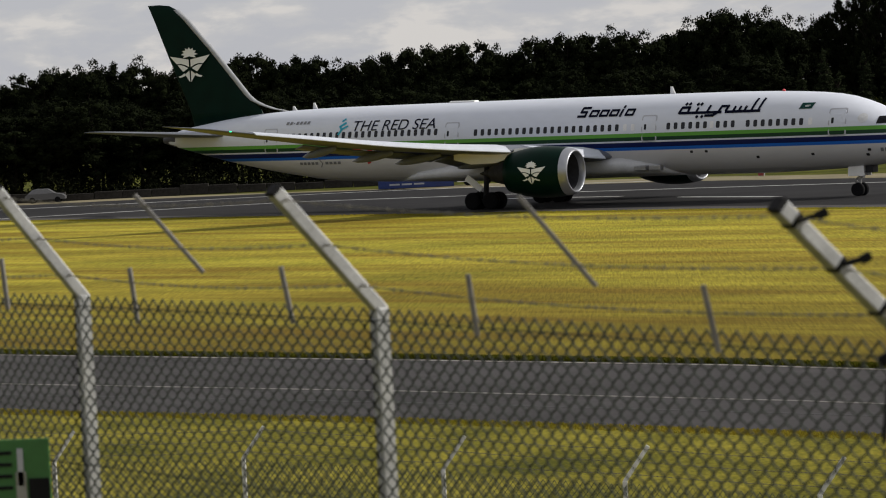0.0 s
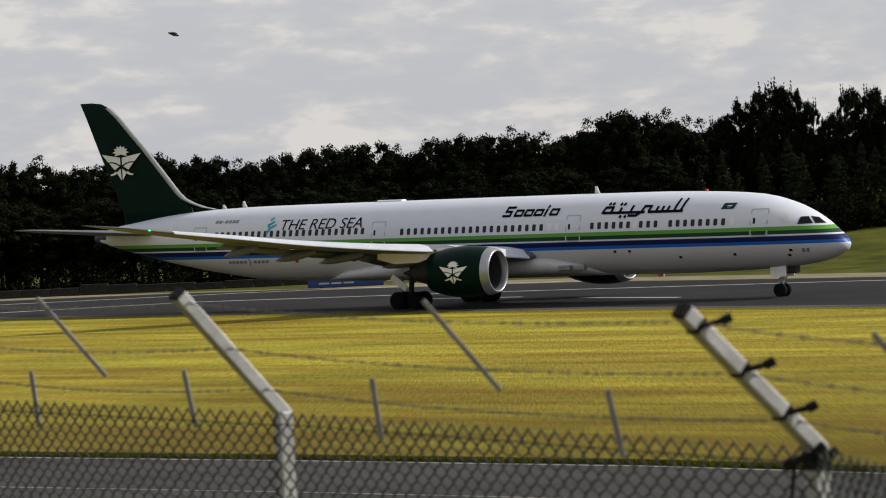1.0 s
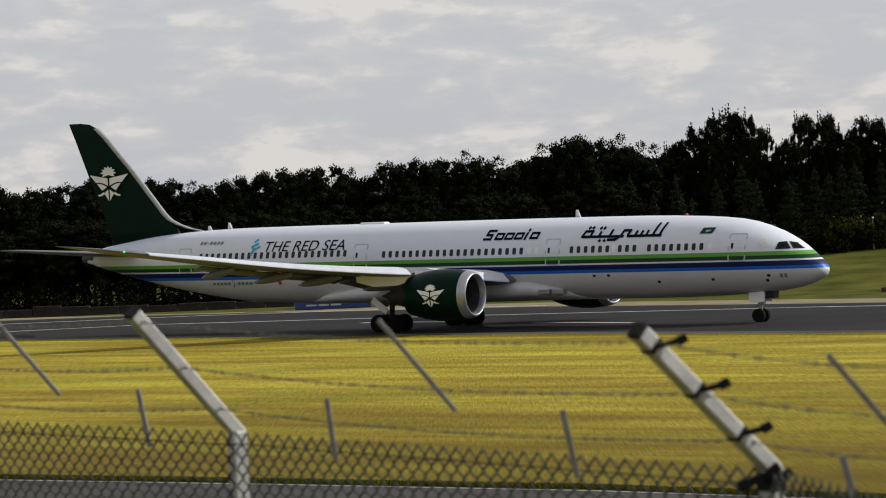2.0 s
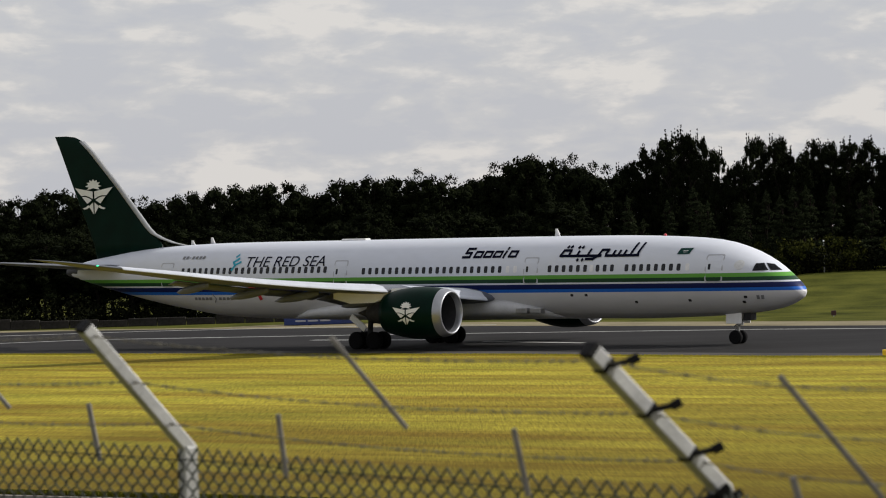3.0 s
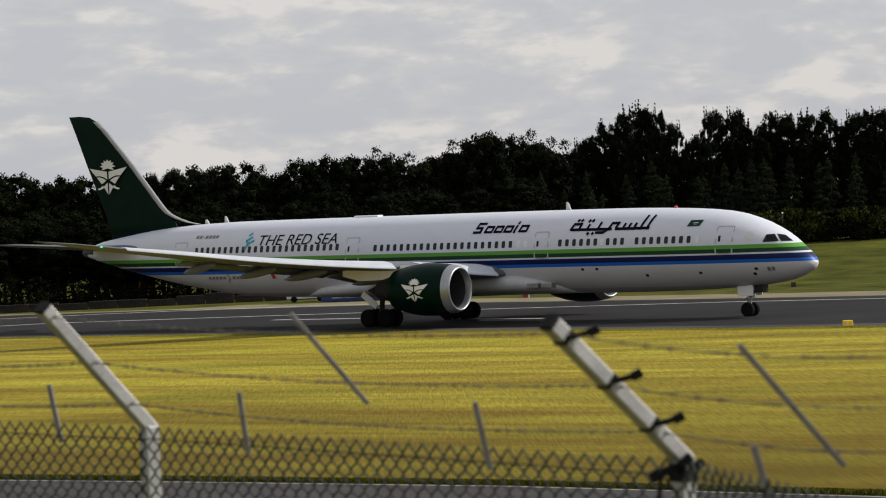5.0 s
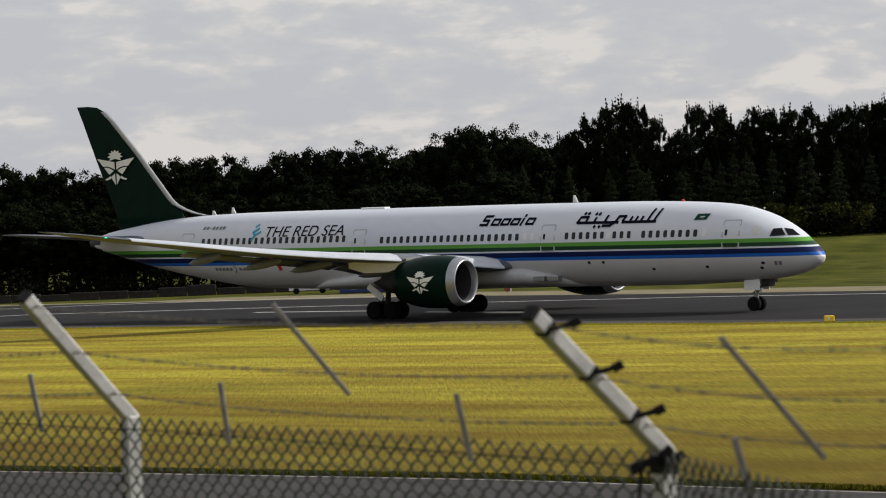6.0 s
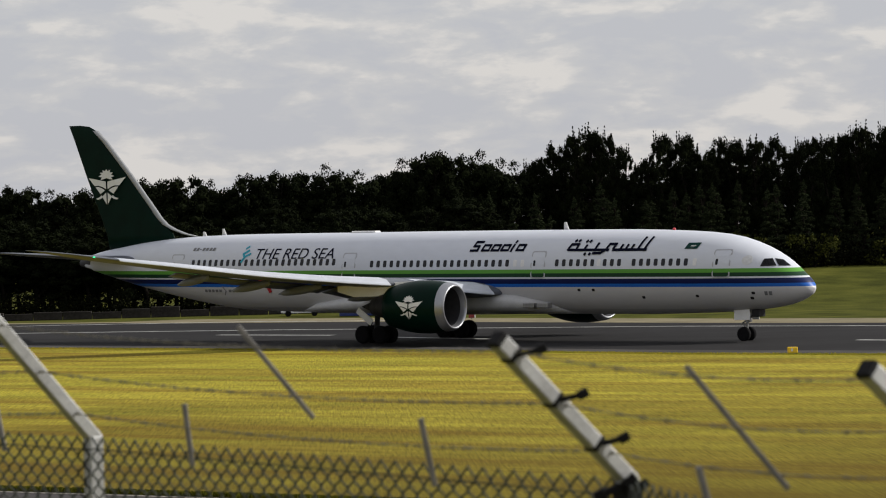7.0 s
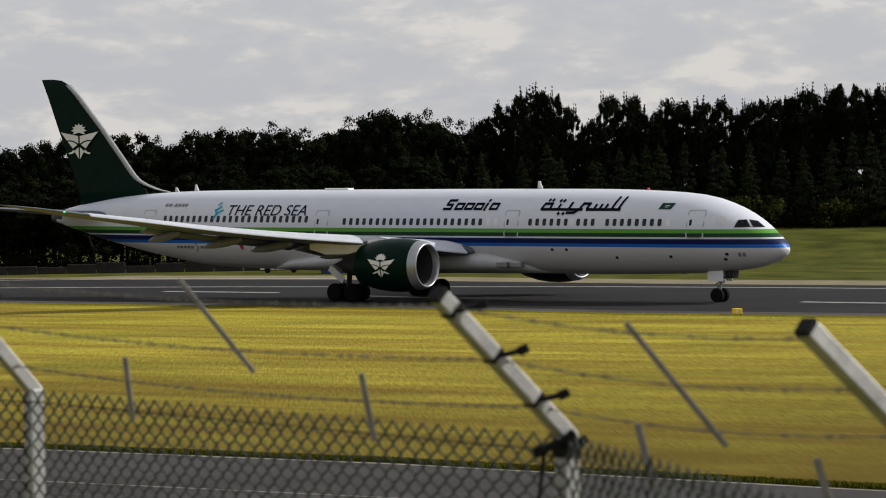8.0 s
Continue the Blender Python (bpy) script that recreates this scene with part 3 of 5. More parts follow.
def build_engine(airliner, sg):
    cy, cz = sg * 9.8, 2.66
    hub = new("engine")
    hub.parent = airliner
    tagged(hub, "dark green jet engine with polished lip")

    def lathe(name, prof, mat, label="", n=40, caps=False):
        return loft(name, [ring_x(x, r, cy, cz, n) for x, r in prof], mat, hub, label, caps=caps)
    cowl = [(-23.62, 1.71), (-24.2, 1.80), (-25.0, 1.865), (-26.0, 1.86), (-27.0, 1.73), (-27.9, 1.52), (-28.3, 1.39), (-28.3, 1.33), (-27.6, 1.37)]
    lathe("cowl", cowl, FIN_GREEN, "dark green gloss cowl")
    lathe("lip", [(-23.66, 1.722), (-23.42, 1.68), (-23.22, 1.62), (-23.08, 1.54), (-23.03, 1.48), (-23.05, 1.42), (-23.15, 1.37), (-23.5, 1.33)], SILVER, "polished metal inlet lip")
    lathe("inlet_duct", [(-23.5, 1.332), (-24.3, 1.36), (-25.1, 1.40)], DUCT, "grey acoustic inlet lining")
    lathe("fan_case", [(-25.12, 1.40), (-25.14, 0.01)], DARK_METAL, "dark fan disc")
    lathe("spinner", [(-24.45, 0.02), (-24.6, 0.14), (-24.85, 0.3), (-25.1, 0.42)], DULL_METAL, "pointed spinner", 20)
    for k in range(18):
        a = 2 * math.pi * k / 18
        bm = bmesh.new()
        pts = []
        for r, tw in ((0.4, 0.30), (0.9, 0.22), (1.38, 0.12)):
            for e in (-1, 1):
                b = a + e * tw * 0.5 / max(r, 0.5)
                pts.append(bm.verts.new((-24.95 - 0.10 * e, cy + r * math.cos(b), cz + r * math.sin(b))))
        bm.faces.new((pts[0], pts[1], pts[3], pts[2]))
        bm.faces.new((pts[2], pts[3], pts[5], pts[4]))
        bmesh.ops.solidify(bm, geom=bm.faces[:], thickness=0.025)
        part("fan_blade", bm, DARK_METAL, hub)
    lathe("core_nozzle", [(-27.4, 1.08), (-28.4, 0.94), (-29.4, 0.72), (-29.9, 0.60), (-29.9, 0.54)], DARK_METAL, "dark exhaust nozzle")
    lathe("exhaust_cone", [(-29.3, 0.45), (-30.2, 0.30), (-30.9, 0.04)], DARK_METAL, "exhaust cone", 20)
    rings = []
    for x, hw, z0, z1 in ((-24.6, 0.06, 4.25, 4.42), (-25.6, 0.18, 4.2, 4.5), (-27.5, 0.22, 4.0, 4.42), (-29.5, 0.22, 3.4, 4.3), (-31.5, 0.2, 3.35, 4.2), (-33.0, 0.06, 3.7, 4.1)):
        rings.append([(x, cy - hw, z0), (x, cy + hw, z0), (x, cy + hw, z1), (x, cy - hw, z1)])
    loft("pylon", rings, WHITE_PAINT, hub, "white engine pylon", smooth=False)

    def on_cowl(x, z, lift):
        r = lift + float(np.interp(-x, [-a for a, _ in cowl[:7]], [q for _, q in cowl[:7]]))
        return Vector((x, cy + sg * math.sqrt(max(0.05, r * r - (z - cz) ** 2)), z))
    emblem(hub, -25.75, 3.12, 1.17, 0.88, on_cowl, "off-white winged palm emblem")
    # the engines toe in a little
    hub.matrix_basis = Matrix.Translation((-26, cy, 0)) @ pose(0, 0, 0, 0, 0, -3.2 * sg) @ Matrix.Translation((26, -cy, 0))


def build_wheel(airliner, x, y, r, w):
    """A wheel with its own axle origin, so that it can roll."""
    wheel = new("wheel")
    wheel.parent, wheel.location = airliner, (x, y, r + (0.05 if x > -10 else -0.205))
    tyre = [(-w / 2, r * 0.62), (-w / 2, r * 0.86), (-w * 0.40, r * 0.97), (-w * 0.2, r), (w * 0.2, r), (w * 0.40, r * 0.97), (w / 2, r * 0.86), (w / 2, r * 0.62)]
    rings = [[(q * math.cos(a), s, q * math.sin(a)) for a in np.linspace(0, 2 * math.pi, 28, endpoint=False)] for s, q in tyre]
    loft("tyre", rings, TYRE, wheel, "black rubber tyre")
    bm = bmesh.new()
    tube(bm, (0, -w * 0.32, 0), (0, w * 0.32, 0), r * 0.61, sides=20)
    tube(bm, (0, -w * 0.46, 0), (0, w * 0.46, 0), r * 0.2, sides=12)
    for k in range(6):
        a = k * math.pi / 3
        tube(bm, (r * 0.4 * math.cos(a), -w * 0.37, r * 0.4 * math.sin(a)), (r * 0.4 * math.cos(a), w * 0.37, r * 0.4 * math.sin(a)), r * 0.07, sides=6)
    part("rim", bm, DULL_METAL, wheel, "grey bolted wheel rim")
    return wheel


def build_airliner():
    plane = tagged(new("airliner"), "long white twin-engine airliner with green and blue stripes, taxiing", "airplane")
    xs = np.concatenate([-np.array([0, 0.03, 0.08, 0.15, 0.25, 0.4, 0.6, 0.85, 1.15, 1.5, 1.9, 2.4, 3, 3.7, 4.5, 5.5, 6.6, 8, 9.5, 11.5, 14]), np.linspace(-16, -43, 14), np.linspace(-45, -67.6, 24)])
    rings = []
    for x in xs:
        zc, hw, ht, hb = MIDZ(x), HALF(x), TOP(x) - MIDZ(x), MIDZ(x) - BOT(x)
        rings.append([(x, hw * math.cos(a), zc + (ht if math.sin(a) > 0 else hb) * math.sin(a)) for a in np.linspace(0, 2 * math.pi, 72, endpoint=False)])
    body = loft("fuselage", rings, LIVERY, plane, "white fuselage with green, navy and blue stripes")
    rings = []
    for x, k in ((-66.1, 0.995), (-66.15, 1.02), (-66.8, 1.02), (-67.62, 1.03), (-67.66, 0.8)):
        q = max(x, -67.6)
        zc = (TOP(q) + BOT(q)) / 2
        rings.append([(x, k * HALF(q) * math.cos(a), zc + k * (TOP(q) - BOT(q)) / 2 * math.sin(a)) for a in np.linspace(0, 2 * math.pi, 36, endpoint=False)])
    loft("tail_cone", rings, DUCT, plane, "dull dark metal exhaust cone of the tail")
    # belly fairing
    rings = []
    for x, hw, zt, zb in ((-18.5, 0.6, 2.2, 1.86), (-20.5, 2.2, 3.0, 1.86), (-23, 3.0, 3.5, 1.82), (-28, 3.2, 3.7, 1.76), (-34, 3.2, 3.6, 1.76), (-38, 3.0, 3.3, 1.80), (-41.5, 2.3, 2.8, 1.84), (-44, 0.7, 2.1, 1.88)):
        rings.append([(x, hw * math.copysign(abs(math.cos(a)) ** 0.75, math.cos(a)), (zt + zb) / 2 + (zt - zb) / 2 * math.copysign(abs(math.sin(a)) ** 0.75, math.sin(a))) for a in np.linspace(0, 2 * math.pi, 36, endpoint=False)])
    loft("belly_fairing", rings, material("grey belly paint", (0.42, 0.425, 0.44), 0.4, vary=0.12, scale=0.8), plane, "pale grey belly fairing")
    for sg in (-1, 1):
        build_wing(plane, sg)
        build_engine(plane, sg)
    # fin
    fin_knots = ((6.4, -57.0, -64.4, 0.075), (7.9, -57.6, -64.75, 0.075), (9.17, -58.9, -65.3, 0.08), (12.82, -62.15, -66.95, 0.085), (15.5, -64.75, -68.1, 0.085), (16.35, -65.75, -68.5, 0.08), (16.7, -66.5, -68.66, 0.07), (16.82, -67.5, -68.72, 0.04))

    def fin_ring(z, le, te, t):
        return [(p[0], p[2], z) for p in foil(le, le - te, t, 0, 0)]
    loft("fin", [fin_ring(*k) for k in fin_knots], FIN_GREEN, plane, "dark green tail fin")
    rings = []
    for z, le in ((7.72, -54.9), (7.95, -56.1), (8.3, -57.25), (8.7, -58.15), (9.17, -58.72), (12.82, -61.97), (15.5, -64.57), (16.35, -65.55)):
        w = 0.10 + 0.02 * (z < 9)
        rings.append([(le + 0.05, 0, z), (le - 0.15, -w, z), (le - 0.42, -w * 1.9, z), (le - 0.42, w * 1.9, z), (le - 0.15, w, z)])
    loft("leading_edge", rings, material("grey leading edge metal", (0.30, 0.31, 0.33), 0.45, vary=0.1, scale=2), plane, "grey fin leading edge")

    def on_fin(x, z, lift):
        u = (z - 7.9) / 9
        le, te = -57.6 - 8.1 * u, -64.75 - 3.8 * u
        k = max(0.02, min(0.98, (le - x) / (le - te)))
        t = 5 * 0.085 * (0.2969 * math.sqrt(k) - 0.126 * k - 0.3516 * k * k + 0.2843 * k ** 3 - 0.1015 * k ** 4) * (le - te)
        return Vector((x, -(t + lift + 0.03), z))
    emblem(plane, -64.52, 12.56, 2.10, 1.52, on_fin, "off-white winged palm emblem")
    # tailplanes
    for sg in (-1, 1):
        rings = [foil(x, c, 0.09, sg * y, z) for y, x, c, z in ((0.6, -59.6, 6.6, 5.95), (2.0, -60.6, 5.7, 6.0), (5.5, -63.2, 3.9, 6.3), (9.0, -65.9, 2.2, 6.62), (9.9, -66.9, 1.1, 6.7))]
        loft("tailplane", rings, WING_GREY, plane, "grey tailplane")
    # cockpit windows
    for quad in (((-3.16, 5.19), (-2.18, 5.21), (-2.61, 5.71), (-3.06, 5.69)), ((-2.06, 5.21), (-1.52, 5.19), (-2.08, 5.61), (-2.50, 5.71))):
        bm = bmesh.new()
        grid = []
        for i in range(7):
            for j in range(7):
                u, v = i / 6, j / 6
                ax, az = quad[0][0] * (1 - u) + quad[1][0] * u, quad[0][1] * (1 - u) + quad[1][1] * u
                cx, cz = quad[3][0] * (1 - u) + quad[2][0] * u, quad[3][1] * (1 - u) + quad[2][1] * u
                grid.append(bm.verts.new(skin(ax * (1 - v) + cx * v, az * (1 - v) + cz * v, 0.03)))
        for i in range(6):
            for j in range(6):
                bm.faces.new((grid[i * 7 + j], grid[i * 7 + j + 1], grid[i * 7 + j + 8], grid[i * 7 + j + 7]))
        bmesh.ops.solidify(bm, geom=bm.faces[:], thickness=0.03)
        part("cockpit_window", bm, DARK_GLASS, plane, "dark cockpit window pane", True)
    # cabin windows
    stations = [-19.14 + 0.6 * k for k in range(6)] + [-15.1 + 0.6 * k for k in range(3)] + [-12.7 + 0.596 * k for k in range(8)] + [-35.69 + 0.613 * k for k in range(21)] + [-39.3 - 0.613 * k for k in range(24)]
    for x in stations:
        up = 0.16 if x < -39 else 0.0
        patch("cabin_window", x - 0.15, x + 0.15, 5.29 + up, 5.78 + up, 0.012, DARK_GLASS, body, round_=0.75)
    for x in (-22.75, -22.1, -7.85, -15.6):
        patch("blank_window", x - 0.15, x + 0.15, 5.29, 5.78, 0.010, material("plugged window", (0.66, 0.66, 0.68), 0.4, vary=0.1), body, "plugged white window", round_=0.75)
    # doors
    for x0, x1 in ((-6.52, -5.2), (-21.38, -20.12), (-38.5, -37.2), (-55.85, -54.45)):
        door = patch("door", x0, x1, 4.44, 6.38, 0.012, SEAL, body, "white cabin door with grey outline", round_=0.1)
        patch("door_panel", x0 + 0.10, x1 - 0.10, 4.53, 6.28, 0.026, LIVERY, door, "white striped door panel", round_=0.1)
        patch("door_window", x0 + 0.24, x0 + 0.42, 5.32, 5.72, 0.034, DARK_GLASS, door, "small dark door window", round_=0.6)
    # brand marks as plain slanted shapes
    shapes = []
    for k, x in enumerate((-26.8, -25.88, -25.03, -24.18, -23.30, -22.85)):
        w = 0.60 if k != 4 else 0.0
        z0, z1 = 6.38, (7.12 if k in (0, 3) else 6.86)
        sl = 0.28
        if k == 0:
            shapes += stroke([(x + w + sl * 0.74, z1 - 0.08), (x + sl * 0.74, z1 - 0.08), (x + 0.12, 6.74), (x + w, 6.74), (x + w - 0.08, z0 + 0.06), (x - 0.08, z0 + 0.06)], 0.17)
        elif k == 4:
            shapes += stroke([(x, z0), (x + 0.14, 6.82)], 0.17) + stroke([(x + 0.19, 6.99), (x + 0.21, 7.07)], 0.17)
        else:
            shapes += stroke([(x, z0 + 0.06), (x + 0.13, z1 - 0.05 if k != 3 else 6.8), (x + w + 0.1, 6.8), (x + w, z0 + 0.06), (x, z0 + 0.06)], 0.16)
        decal("brand_mark", shapes, 0.03, INK, body, "navy slanted brand shape")
        shapes = []
    glyphs = [stroke([(-14.6, 6.40), (-11.9, 6.40)], 0.19), stroke([(-18.3, 6.42), (-15.0, 6.40)], 0.19)]
    for x, z1 in ((-12.0, 7.22), (-12.55, 7.22), (-13.1, 6.72), (-13.55, 6.72), (-14.0, 6.72), (-16.1, 6.85), (-17.0, 6.72)):
        glyphs.append(stroke([(x, 6.46), (x + (z1 - 6.42) * 0.32, z1)], 0.18))
    glyphs += [stroke([(-18.4, 6.42), (-18.2, 6.8), (-17.6, 6.8), (-17.7, 6.42)], 0.18), stroke([(-14.6, 6.5), (-14.45, 6.8), (-15.0, 6.8), (-15.2, 6.42), (-15.6, 6.18), (-16.2, 6.18)], 0.18)]
    for x, z in ((-18.0, 7.02), (-17.7, 7.02), (-17.05, 6.98), (-16.75, 6.98), (-16.5, 6.1), (-16.9, 6.1)):
        glyphs.append(stroke([(x, z), (x + 0.05, z + 0.05)], 0.19))
    for k, g in enumerate(glyphs):
        decal("script_mark", g, 0.03 + 0.0006 * k, INK, body, "navy brand script shape")
    lettering("lettering", "THE RED SEA", -47.2, -39.4, 5.95, 6.73, 0.2, INK, body, "navy words on the rear fuselage")
    decal("sea_emblem", stroke([(-48.35, 5.75), (-48.1, 6.1), (-48.3, 6.35), (-47.85, 6.6)], 0.17) + stroke([(-48.05, 6.15), (-47.6, 6.35)], 0.15) + stroke([(-48.2, 6.75), (-48.0, 6.9)], 0.14), 0.03, TEAL, body, "teal branching emblem")
    decal("coral_emblem", stroke([(-46.9, 4.75), (-46.3, 4.4), (-45.8, 4.0), (-45.65, 3.55)], 0.32) + stroke([(-45.85, 4.05), (-45.2, 4.6)], 0.28) + stroke([(-46.4, 4.4), (-46.1, 4.8)], 0.22), 0.03, RED, body, "red coral-shaped emblem")
    decal("flag_mark", [[(-8.85, 6.42), (-7.9, 6.42), (-7.72, 6.83), (-8.68, 6.83)]], 0.03, FLAG_GREEN, body, "dark green flag panel")
    decal("flag_stroke", [[(-8.42, 6.61), (-8.05, 6.61), (-8.03, 6.65), (-8.40, 6.65)], [(-8.42, 6.53), (-8.12, 6.53), (-8.11, 6.55), (-8.41, 6.55)]], 0.045, OFF_WHITE, body, "pale bars on the flag")
    bars = [[(x, 6.62), (x + 0.24, 6.62), (x + 0.3, 6.84), (x + 0.06, 6.84)] for x in (-53.75, -53.38, -52.75, -52.38, -52.0, -51.65)] + [[(-53.02, 6.7), (-52.86, 6.7), (-52.85, 6.75), (-53.01, 6.75)]]
    decal("registration_bars", bars, 0.03, FAINT_INK, body, "grey bars for the registration")
    bars = [[(x, 3.45), (x + 0.28, 3.45), (x + 0.34, 3.66), (x + 0.06, 3.66)] for x in (-52.5, -52.1, -51.7, -51.3, -50.9, -49.9, -49.5, -49.1, -48.7)] + stroke([(-50.4, 3.25), (-50.15, 3.55), (-50.4, 3.9)], 0.08)
    decal("model_bars", bars, 0.03, FAINT_INK, body, "grey bars for a model name")
    decal("fleet_bars", [[(-2.92, 3.25), (-2.72, 3.25), (-2.70, 3.52), (-2.90, 3.52)], [(-2.62, 3.25), (-2.42, 3.25), (-2.40, 3.52), (-2.60, 3.52)]], 0.03, FAINT_INK, body, "small grey bars")
    for x, z in ((-17.4, 3.62), (-16.2, 3.62), (-12.2, 3.1), (-7.9, 3.2), (-3.7, 3.4), (-3.9, 3.05)):
        patch("vent", x - 0.12, x + 0.12, z - 0.09, z + 0.09, 0.012, DARK_METAL, body, "small dark vent", round_=0.8)
    patch("round_mark", -4.45, -3.75, 5.3, 5.95, 0.008, material("faint grey mark", (0.55, 0.56, 0.58), 0.4), body, "faint round grey mark", round_=1.0)
    # pack inlet and steps in the belly
    for x in (-20.3, -21.5):
        bm = bmesh.new()
        box(bm, (x - 0.5, -3.02, 2.35), (x + 0.45, -2.4, 2.72), 0.06)
        part("air_scoop", bm, DULL_METAL, plane, "grey belly air scoop")
    # wing tip lights
    for sg, tint in ((-1, (0.05, 1.0, 0.45)), (1, (1.0, 0.05, 0.03))):
        glow = bpy.data.materials.new("wing tip light glass")
        glow.use_nodes = True
        b = glow.node_tree.nodes["Principled BSDF"]
        b.inputs["Base Color"].default_value = b.inputs["Emission Color"].default_value = (*tint, 1)
        b.inputs["Emission Strength"].default_value = 1.2
        bm = bmesh.new()
        bmesh.ops.create_uvsphere(bm, u_segments=10, v_segments=6, radius=0.06, matrix=Matrix.Translation((LE_X(27.6) - 0.02, sg * 27.6, WING_Z(27.6))) @ Matrix.Diagonal((2.0, 1.0, 0.8, 1.0)))
        part("wing_tip_light", bm, glow, plane, "glowing wing tip light", True)
    # aerials and beacon
    for x, hgt in ((-20.0, 0.55), (-52.2, 0.5), (-54.2, 0.35)):
        z = TOP(x)
        rings = [[(x - s, -w, z + q), (x - s - c * 0.3, -w * 0.5, z + q), (x - s - c, 0, z + q), (x - s - c * 0.3, w * 0.5, z + q), (x - s, w, z + q)] for s, q, c, w in ((-0.1, -0.08, 0.5, 0.05), (0.15, hgt, 0.2, 0.02))]
        loft("aerial", rings, WHITE_PAINT, body, "white blade aerial")
    bm = bmesh.new()
    bmesh.ops.create_uvsphere(bm, u_segments=12, v_segments=8, radius=0.12, matrix=Matrix.Translation((-11.1, 0, TOP(-11.1) + 0.04)))
    part("beacon", bm, RED, body, "red beacon lamp", True)
    bm = bmesh.new()
    box(bm, (-39.5, -0.35, 7.82), (-37.2, 0.35, 7.97), 0.07)
    part("antenna_hump", bm, WHITE_PAINT, body, "low white antenna hump")
    # nose gear
    bm = bmesh.new()
    tube(bm, (-5.4, 0, 0.5), (-5.25, 0, 2.3), 0.10)
    tube(bm, (-5.4, -0.42, 0.49), (-5.4, 0.42, 0.49), 0.07)
    tube(bm, (-5.38, 0, 0.9), (-5.75, 0, 1.25), 0.05)
    tube(bm, (-5.75, 0, 1.25), (-5.35, 0, 1.5), 0.05)
    tube(bm, (-5.3, 0, 1.5), (-4.3, 0, 2.3), 0.06)
    box(bm, (-5.28, -0.22, 1.35), (-5.05, 0.22, 1.6), 0.04)
    part("nose_strut", bm, DULL_METAL, plane, "grey nose gear strut")
    for sg in (-1, 1):
        bm = bmesh.new()
        box(bm, (-6.0, sg * 0.62 - 0.03, 1.5), (-4.75, sg * 0.62 + 0.03, 2.25), 0.02)
        part("nose_gear_door", bm, WHITE_PAINT, plane, "white nose gear door")
    bm = bmesh.new()
    box(bm, (-4.72, -0.45, 1.72), (-4.15, 0.45, 2.3), 0.05)
    part("nose_gear_bay", bm, DARK_METAL, plane, "dark forward gear bay door")
    wheels = [(build_wheel(plane, -5.4, sg * 0.36, 0.49, 0.34), 0.49) for sg in (-1, 1)]
    # main gear
    for sg in (-1, 1):
        bm = bmesh.new()
        tube(bm, (-33.7, sg * 4.9, 0.7), (-33.6, sg * 4.7, 3.6), 0.2)
        tube(bm, (-34.7, sg * 4.9, 0.66), (-32.7, sg * 4.9, 0.66), 0.14)
        for dx in (-0.80, 0.80):
            tube(bm, (-33.7 + dx, sg * 4.2, 0.66), (-33.7 + dx, sg * 5.6, 0.66), 0.10)
        tube(bm, (-33.85, sg * 4.8, 1.7), (-32.0, sg * 4.4, 3.4), 0.09)
        tube(bm, (-33.8, sg * 4.7, 2.2), (-34.2, sg * 2.6, 2.6), 0.09)
        tube(bm, (-34.1, sg * 4.9, 1.5), (-34.7, sg * 4.9, 1.1), 0.07)
        bmesh.ops.translate(bm, verts=bm.verts[:], vec=(0, 0, -0.205))
        part("main_strut", bm, DARK_METAL, plane, "dark grey main gear strut")
        bm = bmesh.new()
        bar(bm, (-35.0, sg * 5.45, 2.25), (-33.7, sg * 5.45, 1.32), 0.5, 0.06, 90)
        part("main_gear_door", bm, WHITE_PAINT, plane, "white main gear door")
        for dx in (-0.80, 0.80):
            for dy in (-0.52, 0.52):
                wheels.append((build_wheel(plane, -33.7 + dx, sg * 4.9 + dy, 0.66, 0.50), 0.66))
    return plane, wheels


AIRLINER, WHEELS = build_airliner()
# ---- trees behind the runway ----
def leaf_cloud(rng, centres, radii, count, size, flat=1.0):
    """Small leaf clumps, each two crossed kite shapes, spread through lobes near their skins."""
    idx = rng.choice(len(centres), count, p=radii ** 2 / (radii ** 2).sum())
    d = rng.normal(size=(count, 3))
    d /= np.linalg.norm(d, axis=1)[:, None]
    r = radii[idx] * (0.35 + 0.75 * rng.random(count))
    p = centres[idx] + d * r[:, None] * np.array([1, 1, flat])
    u = rng.normal(size=(count, 3))
    u /= np.linalg.norm(u, axis=1)[:, None]
    v = np.cross(u, rng.normal(size=(count, 3)))
    v /= np.linalg.norm(v, axis=1)[:, None]
    s = (size * (0.5 + rng.random(count)))[:, None]
    return np.stack([p - u * s, p + v * s * 0.55, p + u * s * 0.9, p - v * s * 0.6 + u * s * 0.2], 1).reshape(-1, 3)


def crown_mesh(name, pts, mat):
    me = bpy.data.meshes.new(name)
    k = len(pts) // 4
    me.vertices.add(4 * k)
    me.vertices.foreach_set("co", pts.astype(np.float32).ravel())
    me.loops.add(4 * k)
    me.loops.foreach_set("vertex_index", np.arange(4 * k, dtype=np.int32))
    me.polygons.add(k)
    me.polygons.foreach_set("loop_start", np.arange(0, 4 * k, 4, dtype=np.int32))
    me.update(calc_edges=True)
    me.materials.append(mat)
    return me


